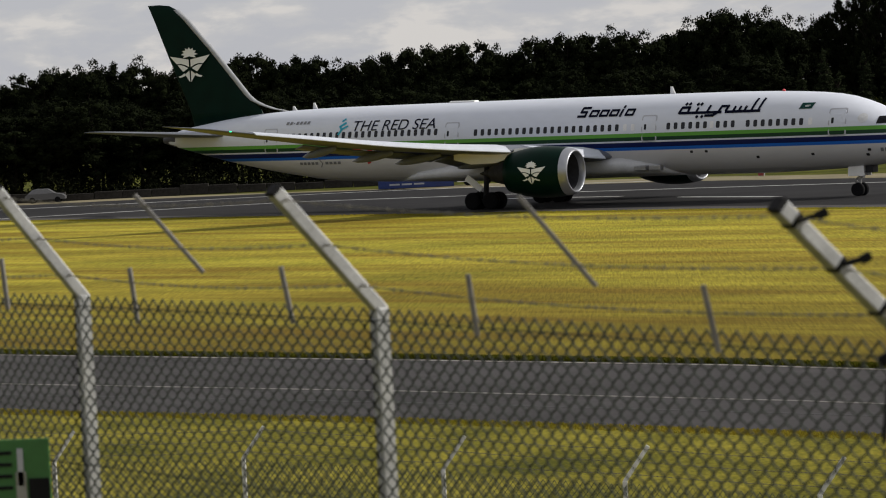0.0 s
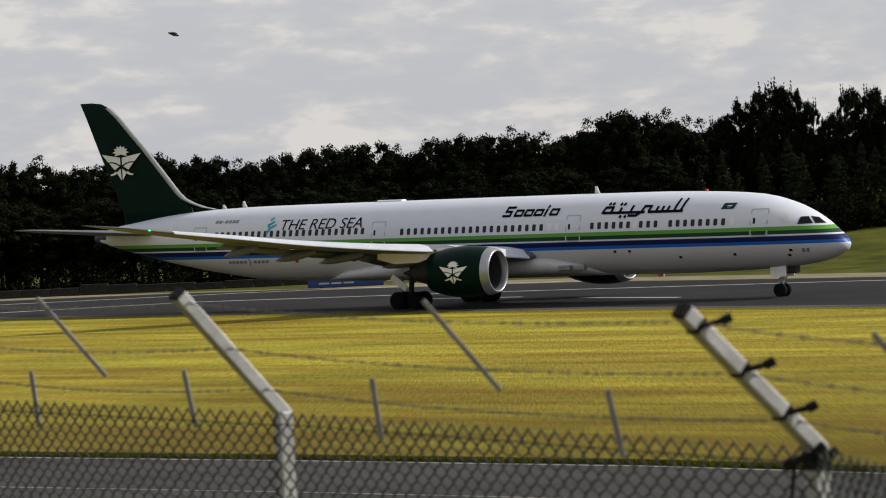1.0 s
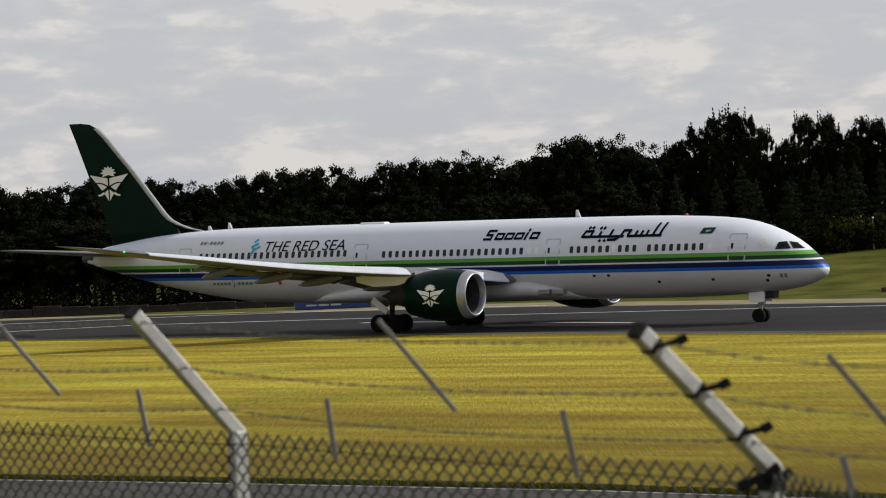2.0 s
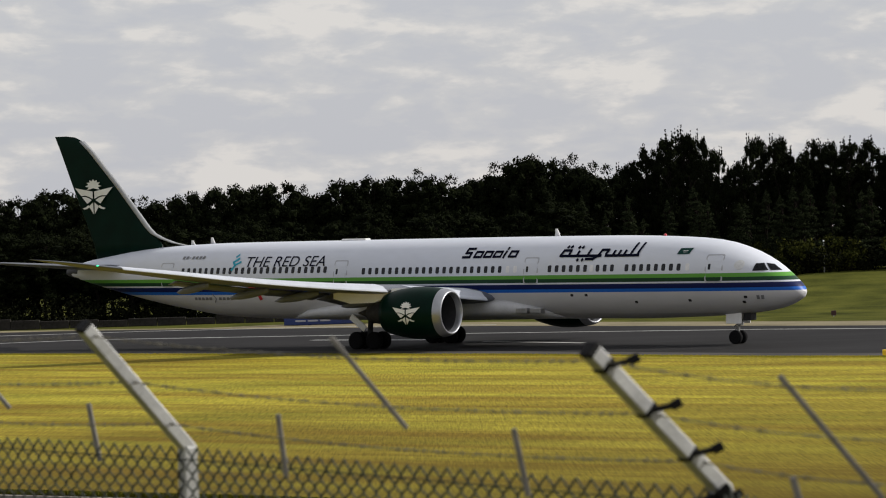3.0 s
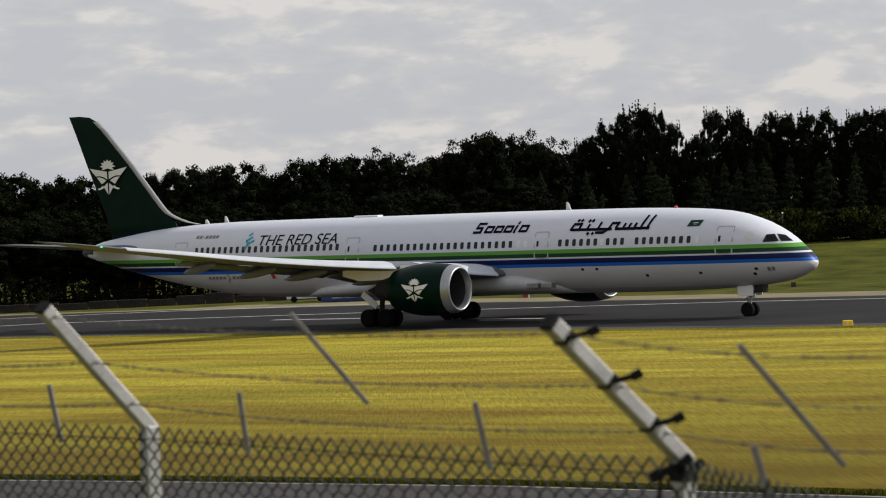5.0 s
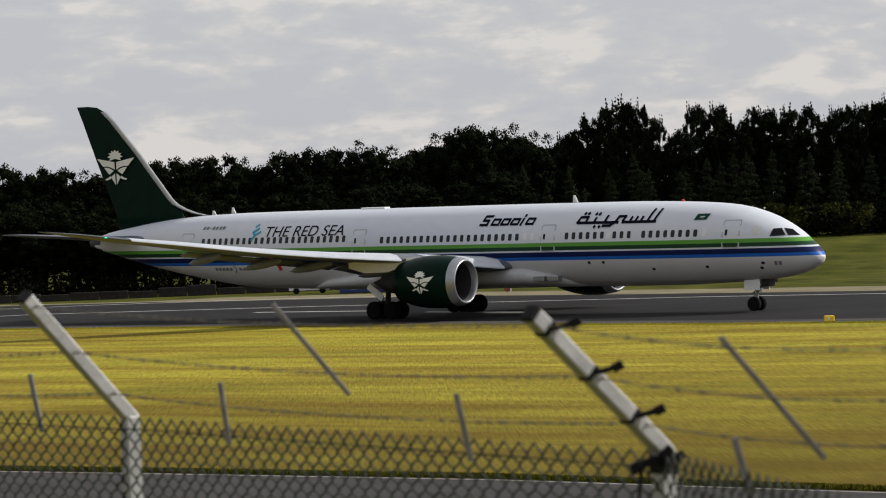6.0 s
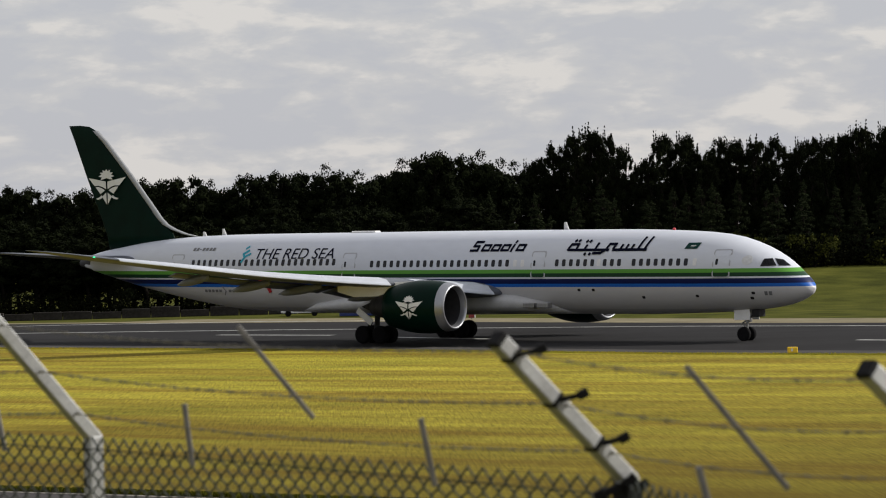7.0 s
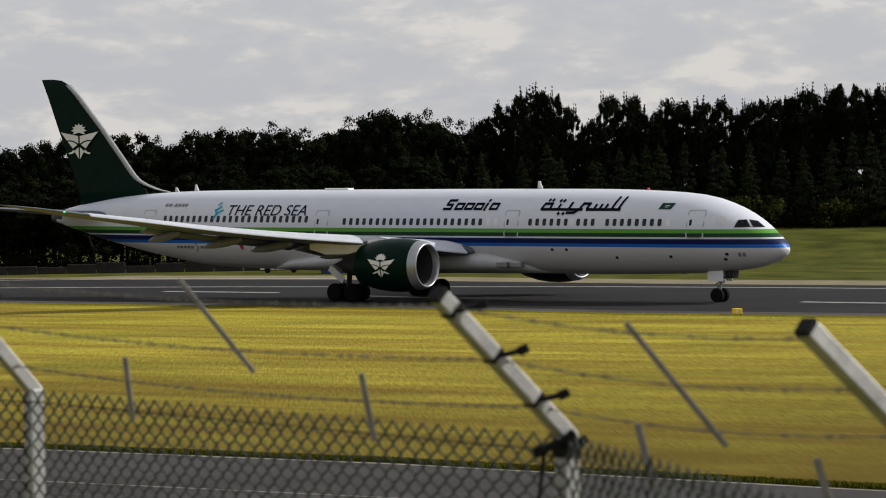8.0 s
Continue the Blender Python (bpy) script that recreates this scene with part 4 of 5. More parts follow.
def lobe_mesh(name, centres, radii, mat, rng):
    """Uneven inner masses of foliage that close the crown behind its leaves."""
    bm = bmesh.new()
    for c, r in zip(centres, radii):
        made = bmesh.ops.create_icosphere(bm, subdivisions=1, radius=float(r), matrix=Matrix.Translation(c) @ Matrix.Diagonal((1.0, 1.0, 0.7, 1.0)))
        for v in made["verts"]:
            v.co += Vector(rng.normal(size=3) * 0.12 * r)
    me = bpy.data.meshes.new(name)
    bm.to_mesh(me)
    bm.free()
    me.materials.append(mat)
    return me


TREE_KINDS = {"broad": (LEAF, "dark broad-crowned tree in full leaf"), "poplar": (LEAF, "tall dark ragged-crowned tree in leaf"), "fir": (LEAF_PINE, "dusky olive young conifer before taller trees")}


def build_tree(seed, kind):
    """A 15 m tree: tapered trunk, forking limbs, and a broken crown of leaf clumps round inner masses."""
    rng = np.random.default_rng(seed)
    mat, label = TREE_KINDS[kind]
    tree = tagged(new("tree"), label, "tree", "trees behind the runway")
    bm = bmesh.new()
    bends = [Vector((rng.normal() * 0.15 * k, rng.normal() * 0.15 * k, 2.6 * k)) for k in range(6)]
    for k in range(5):
        tube(bm, bends[k], bends[k + 1], 0.30 - 0.05 * k, 0.25 - 0.05 * k, 8)
    centres, radii = [], []
    for k in range(110):
        a, q = rng.random() * 2 * math.pi, math.sqrt(rng.random())
        if kind == "poplar":
            h = 1.0 + 12.9 * rng.random()
            w = 2.9 * (1 - (h / 17.5) ** 5) * (0.8 + 0.35 * math.sin(3 * a + seed))
            r = 0.40 + 0.60 * rng.random() ** 1.4
        elif kind == "fir":
            h = 0.8 + 13.4 * rng.random()
            w = 2.6 * (1 - h / 15.2) + 0.2
            r = 0.25 + 0.45 * rng.random() * (1.2 - h / 15)
        else:
            w = 3.9
            top = 14.3 - 0.36 * (q * w) ** 1.8 + rng.normal() * 0.3
            h = 1.8 + (top - 1.8) * rng.random() ** 0.5
            r = 0.45 + 0.85 * rng.random() ** 1.5
        centres.append((q * w * math.cos(a), q * w * math.sin(a), h))
        radii.append(r)
    if kind == "poplar":
        for k in range(8):
            a, q, h = rng.random() * 2 * math.pi, 1.5 * rng.random(), 13.3 + 1.5 * rng.random()
            for j in range(4):
                centres.append((q * math.cos(a), q * math.sin(a), h - 0.4 * j))
                radii.append(0.12 + 0.07 * j)
    elif kind == "fir":
        centres += [(0, 0, 14.2 + 0.25 * j) for j in range(4)]
        radii += [0.28 - 0.06 * j for j in range(4)]
    for c, r in list(zip(centres, radii))[::5]:
        z = max(1.5, c[2] - 1.6)
        base = bends[min(4, int(z / 2.6))]
        tube(bm, (base.x, base.y, z), c, 0.06, 0.02, 5)
    part("trunk", bm, BARK, tree, "dark trunk and limbs")
    centres, radii = np.array(centres), np.array(radii)
    pts = leaf_cloud(rng, centres, radii, 12500, {"broad": 0.145, "poplar": 0.14, "fir": 0.12}[kind], 0.75)
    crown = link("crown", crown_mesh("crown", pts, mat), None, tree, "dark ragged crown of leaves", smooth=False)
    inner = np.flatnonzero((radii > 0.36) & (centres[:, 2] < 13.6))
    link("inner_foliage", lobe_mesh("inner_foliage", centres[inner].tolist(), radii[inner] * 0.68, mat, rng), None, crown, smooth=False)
    return tree


# how high the tree tops stand over the eye, by the slope to the side: broad crowns, then taller ragged ones
BROAD = [(-0.34, 0.017), (-0.26, 0.016), (-0.2099, 0.0135), (-0.2076, 0.0129), (-0.2049, 0.0151), (-0.1951, 0.0179), (-0.1805, 0.0188), (-0.1777, 0.0179), (-0.1757, 0.0189), (-0.1739, 0.0175), (-0.1712, 0.0201),
          (-0.1686, 0.0184), (-0.166, 0.0204), (-0.1622, 0.0196), (-0.1576, 0.0148), (-0.1325, 0.0175), (-0.1227, 0.0213), (-0.1143, 0.0167), (-0.1028, 0.0182), (-0.0944, 0.0142), (-0.0689, 0.0191), (-0.0669, 0.0205),
          (-0.0575, 0.0185), (-0.0537, 0.0198), (-0.0442, 0.0194), (-0.0386, 0.017), (-0.0359, 0.0146), (-0.033, 0.0156), (-0.0309, 0.0189), (-0.0279, 0.0216), (-0.0251, 0.0221), (-0.0205, 0.019), (-0.0194, 0.0205),
          (-0.0156, 0.021), (-0.0062, 0.0194), (-0.0023, 0.0213), (0.0024, 0.0217), (0.0108, 0.018), (0.0137, 0.0198), (0.0204, 0.0204), (0.0273, 0.0258), (0.0363, 0.0272), (0.0386, 0.0252), (0.0424, 0.0243),
          (0.05, 0.025), (0.0583, 0.0204), (0.0643, 0.0198)]
RAGGED = [(0.066, 0.0239), (0.0688, 0.0235), (0.0738, 0.0282), (0.0749, 0.0314), (0.0766, 0.0275), (0.0786, 0.031), (0.0801, 0.0289), (0.0812, 0.0326), (0.0882, 0.0339), (0.09, 0.0318), (0.0981, 0.0308),
          (0.0986, 0.0257), (0.1002, 0.0265), (0.1008, 0.0193), (0.1036, 0.019), (0.1079, 0.0294), (0.1108, 0.0307), (0.115, 0.029), (0.1211, 0.0306), (0.122, 0.0253), (0.1256, 0.0242), (0.1303, 0.031),
          (0.1369, 0.0256), (0.1379, 0.0284), (0.1446, 0.0277), (0.1459, 0.0254), (0.151, 0.0296), (0.1523, 0.0282), (0.1526, 0.0234), (0.1551, 0.0244), (0.159, 0.0291), (0.1677, 0.0272), (0.1715, 0.0279),
          (0.1745, 0.0317), (0.1802, 0.0322), (0.1821, 0.0297), (0.1918, 0.0347), (0.1976, 0.0314), (0.2049, 0.0313), (0.28, 0.034), (0.36, 0.03)]


def build_trees():
    rng = np.random.default_rng(5)
    pools = {"broad": [build_tree(k, "broad") for k in (1, 2, 3, 4)], "poplar": [build_tree(k, "poplar") for k in (11, 12, 13)], "fir": [build_tree(k, "fir") for k in (21, 22)]}
    used = set()

    def put(az, dist, top, kind, wide):
        x, y = az * dist, dist
        z = ground_z(x, y)
        src = pools[kind][int(rng.integers(len(pools[kind])))]
        k = max(3.5, top - z) / 15.0
        w = wide * (0.85 + 0.3 * rng.random())
        m = pose(x, y, z - 0.05, 0, 0, float(rng.random() * 360))
        if src.name not in used:
            used.add(src.name)
            ob = src
            ob.matrix_basis = m
        else:
            ob = copy_thing(src, m)
        ob.scale = (w, w, k)

    A, E = np.array(BROAD + RAGGED).T
    az = -0.345
    while az < 0.36:
        # the row that makes the skyline: no crown stands above its neighbours' tops
        kind = "broad" if az < 0.065 else "poplar"
        reach = 0.0028 if kind == "broad" else 0.0014
        d = 340 + 6 * rng.random()
        el = min(float(np.interp(az + q * reach, A, E)) for q in (-0.6, 0, 0.6))
        put(az, d, EYE_Z + el * d + (1.2 if kind == "broad" else 1.05), kind, 0.80 if kind == "broad" else 0.56)
        az += 0.0052 if kind == "broad" else 0.0040
    az = -0.345
    while az < 0.36:
        el = min(float(np.interp(az + q, A, E)) for q in (-0.008, -0.004, 0, 0.004, 0.008))
        right = az > 0.05
        for lift, dist, kind, wide in ((0.95, 352, "broad", 1.05), (0.42 + 0.25 * rng.random(), 331, "fir" if right else "broad", 0.85), (0.2 + 0.4 * rng.random(), 327, "fir" if right else "broad", 0.8)):
            a = az + rng.normal() * 0.003
            d = dist + rng.normal() * 2.0
            put(a, d, EYE_Z + el * d * lift, kind, wide)
        az += 0.0098
    # scrub along the foot of the trees, its shade in the near-black leaf colour
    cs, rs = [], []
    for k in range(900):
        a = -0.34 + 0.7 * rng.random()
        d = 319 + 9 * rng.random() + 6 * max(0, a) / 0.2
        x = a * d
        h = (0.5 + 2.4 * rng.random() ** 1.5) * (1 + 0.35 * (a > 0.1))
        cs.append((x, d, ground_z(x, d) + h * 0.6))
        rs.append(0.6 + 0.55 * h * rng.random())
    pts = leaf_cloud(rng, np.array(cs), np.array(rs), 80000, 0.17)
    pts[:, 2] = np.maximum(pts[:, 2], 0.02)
    tagged(link("scrub", crown_mesh("scrub", pts, LEAF_SCRUB_SHADE), None, None, "", False), "shade-darkened olive scrub along the foot of the trees", "scrub", kind="stuff")

    # lighter bushes along the grass bank
    for k in range(46):
        a = 0.075 + 0.17 * rng.random()
        d = 324 + 9 * rng.random()
        x = a * d
        bush = tagged(new("bush"), "rounded olive-green bush at the edge of the bank", "bush", "bushes along the bank")
        w, h = 1.2 + 1.5 * rng.random(), 1.6 + 2.6 * rng.random()
        lobes = [((rng.random() - 0.5) * 2 * w, (rng.random() - 0.5) * w, h * (0.15 + 0.75 * rng.random())) for _ in range(14)]
        pts = leaf_cloud(rng, np.array(lobes), 0.35 + 0.5 * rng.random(14), 900, 0.17)
        pts[:, 2] = np.maximum(pts[:, 2], 0.0)
        link("foliage", crown_mesh("foliage", pts, LEAF_OLIVE), None, bush, "", False)
        bm = bmesh.new()
        for c in lobes[:4]:
            tube(bm, (0, 0, -0.1), c, 0.06, 0.02, 5)
        part("stems", bm, BARK, bush, "dark stems")
        bush.location = (x, d, ground_z(x, d))


build_trees()


# ---- far side of the runway ----
def build_car(place, label, paint, paint_label):
    x, y, turn = place
    car = tagged(new("car"), label, "car", "cars beyond the runway")
    prof = [(-2.0, 0.35), (-2.05, 0.75), (-1.75, 0.95), (-1.3, 1.38), (-0.9, 1.46), (0.3, 1.44), (1.0, 0.98), (1.75, 0.85), (2.05, 0.65), (2.05, 0.35)]
    rings = [[(px, w * (0.80 if pz > 1.0 else 1.0), pz) for px, pz in prof] for w in (-0.85, -0.8, 0.8, 0.85)]
    loft("body", rings, paint, car, paint_label, smooth=False)
    for x0, x1, x2, x3 in ((-1.45, -0.45, -0.45, -1.1), (-0.35, 0.72, 0.25, -0.35)):
        bm = bmesh.new()
        quad = [bm.verts.new(p) for p in ((x0, -0.80, 0.98), (x1, -0.80, 0.98), (x2, -0.70, 1.36), (x3, -0.70, 1.36))]
        bm.faces.new(quad)
        bmesh.ops.solidify(bm, geom=bm.faces[:], thickness=0.03)
        part("side_window", bm, DARK_GLASS, car, "dark side window")
    for wx in (-1.3, 1.3):
        for sg in (-1, 1):
            bm = bmesh.new()
            tube(bm, (wx, sg * 0.68, 0.31), (wx, sg * 0.87, 0.31), 0.31, sides=18)
            part("wheel", bm, TYRE, car, "black wheel")
    car.matrix_basis = pose(x, y, 0, 0, 0, turn)
    return car


def build_lorry():
    lorry = tagged(new("lorry"), "blue lorry with a white cab driving beyond the runway", "lorry")
    blue = material("royal blue lorry panels", (0.006, 0.022, 0.12), 0.5, vary=0.2, scale=1)
    bm = bmesh.new()
    box(bm, (0.1, -1.22, 0.6), (7.5, 1.22, 3.1), 0.06)
    part("box_body", bm, blue, lorry, "royal blue box body")
    bm = bmesh.new()
    box(bm, (0.1, -1.25, 0.06), (7.5, -1.15, 0.66), 0.02)
    part("side_skirt", bm, blue, lorry, "blue side skirt")
    for x0, x1 in ((1.2, 2.2), (2.4, 3.4), (3.6, 4.6)):
        bm = bmesh.new()
        box(bm, (x0, -1.27, 0.36), (x1, -1.252, 0.52))
        part("text_bar", bm, SEAL, lorry, "pale bar of writing")
    rings = [[(7.8, y, 0.4), (10.0, y, 0.4), (10.1, y, 1.3), (9.7, y, 2.6), (7.8, y, 2.7)] for y in (-1.15, -1.1, 1.1, 1.15)]
    loft("cab", rings, WHITE_PAINT, lorry, "white cab", smooth=False)
    bm = bmesh.new()
    box(bm, (8.5, -1.18, 1.5), (9.6, -1.155, 2.3), 0.01)
    part("cab_window", bm, DARK_GLASS, lorry, "dark cab window")
    for wx in (1.4, 2.6, 8.9):
        for sg in (-1, 1):
            bm = bmesh.new()
            tube(bm, (wx, sg * 0.85, 0.48), (wx, sg * 1.14, 0.48), 0.48, sides=20)
            part("wheel", bm, TYRE, lorry, "black wheel")
    lorry.location = (-24.2, 291, 0)
    return lorry


CAR_PAINT = material("silver-white car paint", (0.62, 0.63, 0.66), 0.3, vary=0.05)


def build_far_things():
    # low barrier of concrete blocks
    wall = tagged(new("barrier"), "low stained concrete block barrier", "barrier")
    wall.location = (-100, 307, 0)
    rng = random.Random(3)
    shapes = []
    for h in (0.95, 1.1, 0.7, 0.82):
        bm = bmesh.new()
        box(bm, (0.03, -0.3, 0), (2.95, 0.3, h), 0.05)
        me = bpy.data.meshes.new("block")
        bm.to_mesh(me)
        bm.free()
        me.materials.append(CONCRETE)
        shapes.append(me)
    for k in range(38):
        b = new("block", rng.choice(shapes))
        b.parent, b.location = wall, (3 * k, rng.uniform(-0.08, 0.08) - 0.05 * k, 0)
    # parked cars behind the runway
    build_car((-59.6, 303.6, 4), "small dull grey car parked beyond the runway", material("dull dark grey car paint", (0.085, 0.085, 0.09), 0.35, vary=0.1), "dull grey body")
    # small runway furniture
    mark = tagged(new("marker_box"), "small yellow marker box at the runway edge", "marker")
    mark.location = (27.75, 181.2, 0)
    bm = bmesh.new()
    box(bm, (-0.30, -0.2, 0.06), (0.30, 0.2, 0.42), 0.04)
    part("housing", bm, material("bright yellow plastic", (0.80, 0.52, 0.02), 0.45, vary=0.12, scale=6), mark, "yellow housing")
    bm = bmesh.new()
    box(bm, (-0.12, -0.21, 0.16), (0.0, -0.2, 0.34))
    part("plate", bm, OFF_WHITE, mark, "pale plate")
    bm = bmesh.new()
    box(bm, (-0.2, -0.12, 0), (0.2, 0.12, 0.07))
    part("foot", bm, DULL_METAL, mark)
    dark_red, red = material("dull dark red board", (0.045, 0.012, 0.012), 0.6), material("red board", (0.20, 0.018, 0.02), 0.5)
    for x, y, half, paint, label in ((35.8, 264.3, 0.22, dark_red, "small dull dark marker board on the far grass"), (12.2, 270.6, 0.25, red, "small red marker board with a pale edge")):
        sign = tagged(new("marker_sign"), label, "sign")
        sign.location = (x, y, ground_z(x, y))
        bm = bmesh.new()
        box(bm, (-half, -0.06, 0.12), (half, 0.06, 0.12 + 2 * half), 0.02)
        part("panel", bm, paint, sign)
        if paint is red:
            bm = bmesh.new()
            box(bm, (half + 0.004, -0.05, 0.12), (half + 0.12, 0.05, 0.12 + 2 * half), 0.02)
            part("edge_panel", bm, OFF_WHITE, sign, "pale edge panel")
        bm = bmesh.new()
        box(bm, (-0.05, -0.05, 0), (0.05, 0.05, 0.2))
        part("post", bm, DULL_METAL, sign)
    pole = tagged(new("pole"), "slim white pole on the far grass bank", "pole")
    pole.location = (43.2, 350 * 0.93, ground_z(43.2, 350 * 0.93) - 0.05)
    bm = bmesh.new()
    tube(bm, (0, 0, 0), (0, 0, 3.4), 0.09, 0.07, 10)
    part("shaft", bm, GALV_LIGHT, pole)
    bm = bmesh.new()
    tube(bm, (0, 0, 3.4), (0, 0, 3.55), 0.14, 0.1, 10)
    part("cap", bm, GALV_LIGHT, pole)


build_far_things()
LORRY = build_lorry()
CAR = build_car((-19, 296, 0), "small silver-white car driving beyond the runway", CAR_PAINT, "silver-white body")


# ---- perimeter fence below the bank ----
def chain_link(name, a, b, z0, z1, cell, high, r, parent, label, drop_b=0.0, hold=0.0):
    """Woven wire between two foot points: zigzag wires that hook into one another, with free points on top."""
    a, b = Vector((a[0], a[1], 0)), Vector((b[0], b[1], 0))
    run = (b - a).length
    d = (b - a) / run
    side = Vector((-d.y, d.x, 0))
    half, step = cell / 2, high / 2
    cols, rows = int(run / half), int((z1 - z0) / step)
    verts, faces = [], []

    def piece(p0, p1, o):
        q = (p1 - p0).normalized()
        n1 = q.cross(side).normalized() * r
        n2 = side * r
        j = len(verts)
        for p in (p0 + o, p1 + o):
            verts.extend((p + n1, p - n1 * 0.5 + n2 * 0.87, p - n1 * 0.5 - n2 * 0.87))
        faces.extend(((j, j + 1, j + 4, j + 3), (j + 1, j + 2, j + 5, j + 4), (j + 2, j, j + 3, j + 5)))

    for i in range(cols):
        for k in range(rows):
            s0 = (i + ((k + i) % 2)) * half
            s1 = (i + ((k + 1 + i) % 2)) * half
            u = (i + 0.5) / cols
            base = z0 - drop_b * u
            p0, p1 = a + d * s0, a + d * s1
            p0.z, p1.z = base + k * step, base + (k + 1) * step + (0.012 if k == rows - 1 else 0)
            o = side * (0.5 * r * (1 if s1 > s0 else -1))
            if hold:
                up = Vector((0, 0, step * hold))
                piece(p0, p0 + up, o)
                piece(p0 + up, p1, o)
            else:
                piece(p0, p1, o)
    return tagged(link(name, mesh_of(name, verts, faces), WIRE, parent, label), label, kind="stuff")


def barbed(name, pts, parent, r=0.0021, sag=0.02):
    """A sagging barbed wire through the points, with barbs."""
    bm = bmesh.new()
    rng = random.Random(len(pts) * 7)
    path = []
    for p, q in zip(pts, pts[1:]):
        p, q = Vector(p), Vector(q)
        for k in range(8):
            u = k / 8
            w = p.lerp(q, u)
            w.z -= sag * 4 * u * (1 - u)
            path.append(w)
    path.append(Vector(pts[-1]))
    for p, q in zip(path, path[1:]):
        tube(bm, p, q, r, sides=5)
        n = max(1, int((q - p).length / 0.055))
        for k in range(n):
            c = p.lerp(q, (k + rng.random()) / n)
            e = Vector((rng.uniform(-1, 1), rng.uniform(-1, 1), rng.uniform(-1, 1))).normalized() * 0.011
            tube(bm, c - e, c + e, 0.0017, 0.001, 4)
            tube(bm, c - (q - p).normalized() * 0.012, c + (q - p).normalized() * 0.012, r * 1.9, sides=5)
    return part(name, bm, BARB, parent, "dull barbed wire")


def build_low_fence():
    fence = tagged(new("chain_link_fence"), "chain-link fence with pale cranked posts below the bank", "fence")
    tops = [(-13.0, 52.0), (-9.30, 48.7), (-6.06, 48.1), (-2.63, 45.4), (0.155, 43.1), (2.82, 40.8), (5.6, 38.6)]
    for x, y in tops:
        g = ground_z(x, y)
        bm = bmesh.new()
        bar(bm, (x - 0.36, y, g), (x - 0.36, y, 2.42), 0.07, 0.07)
        post = part("post", bm, GALV_LIGHT, fence, "pale galvanised post")
        bm = bmesh.new()
        bar(bm, (x - 0.365, y, 2.41), (x, y, 2.92), 0.058, 0.058)
        part("arm", bm, GALV_LIGHT, post, "cranked arm")
    for (x0, y0), (x1, y1) in zip(tops, tops[1:]):
        chain_link("mesh_panel", (x0 - 0.36, y0 - 0.06), (x1 - 0.36, y1 - 0.06), min(ground_z(x0, y0), ground_z(x1, y1)) + 0.03, 2.4, 0.11, 0.11, 0.005, fence, "wire mesh")
    for f in (0.2, 0.55, 0.9):
        barbed("barbed_wire", [(x - 0.36 * (1 - f), y, 2.42 + 0.5 * f) for x, y in tops], fence, 0.004)


build_low_fence()


# ---- near fence on the bank ----
TOPZ = 7.28
POSTS = {"far": (-3.9, 14.6), "z": (-2.35, 12.75), "a": (-0.92, 11.05), "b": (0.815, 8.55), "r": (1.25, 6.3)}


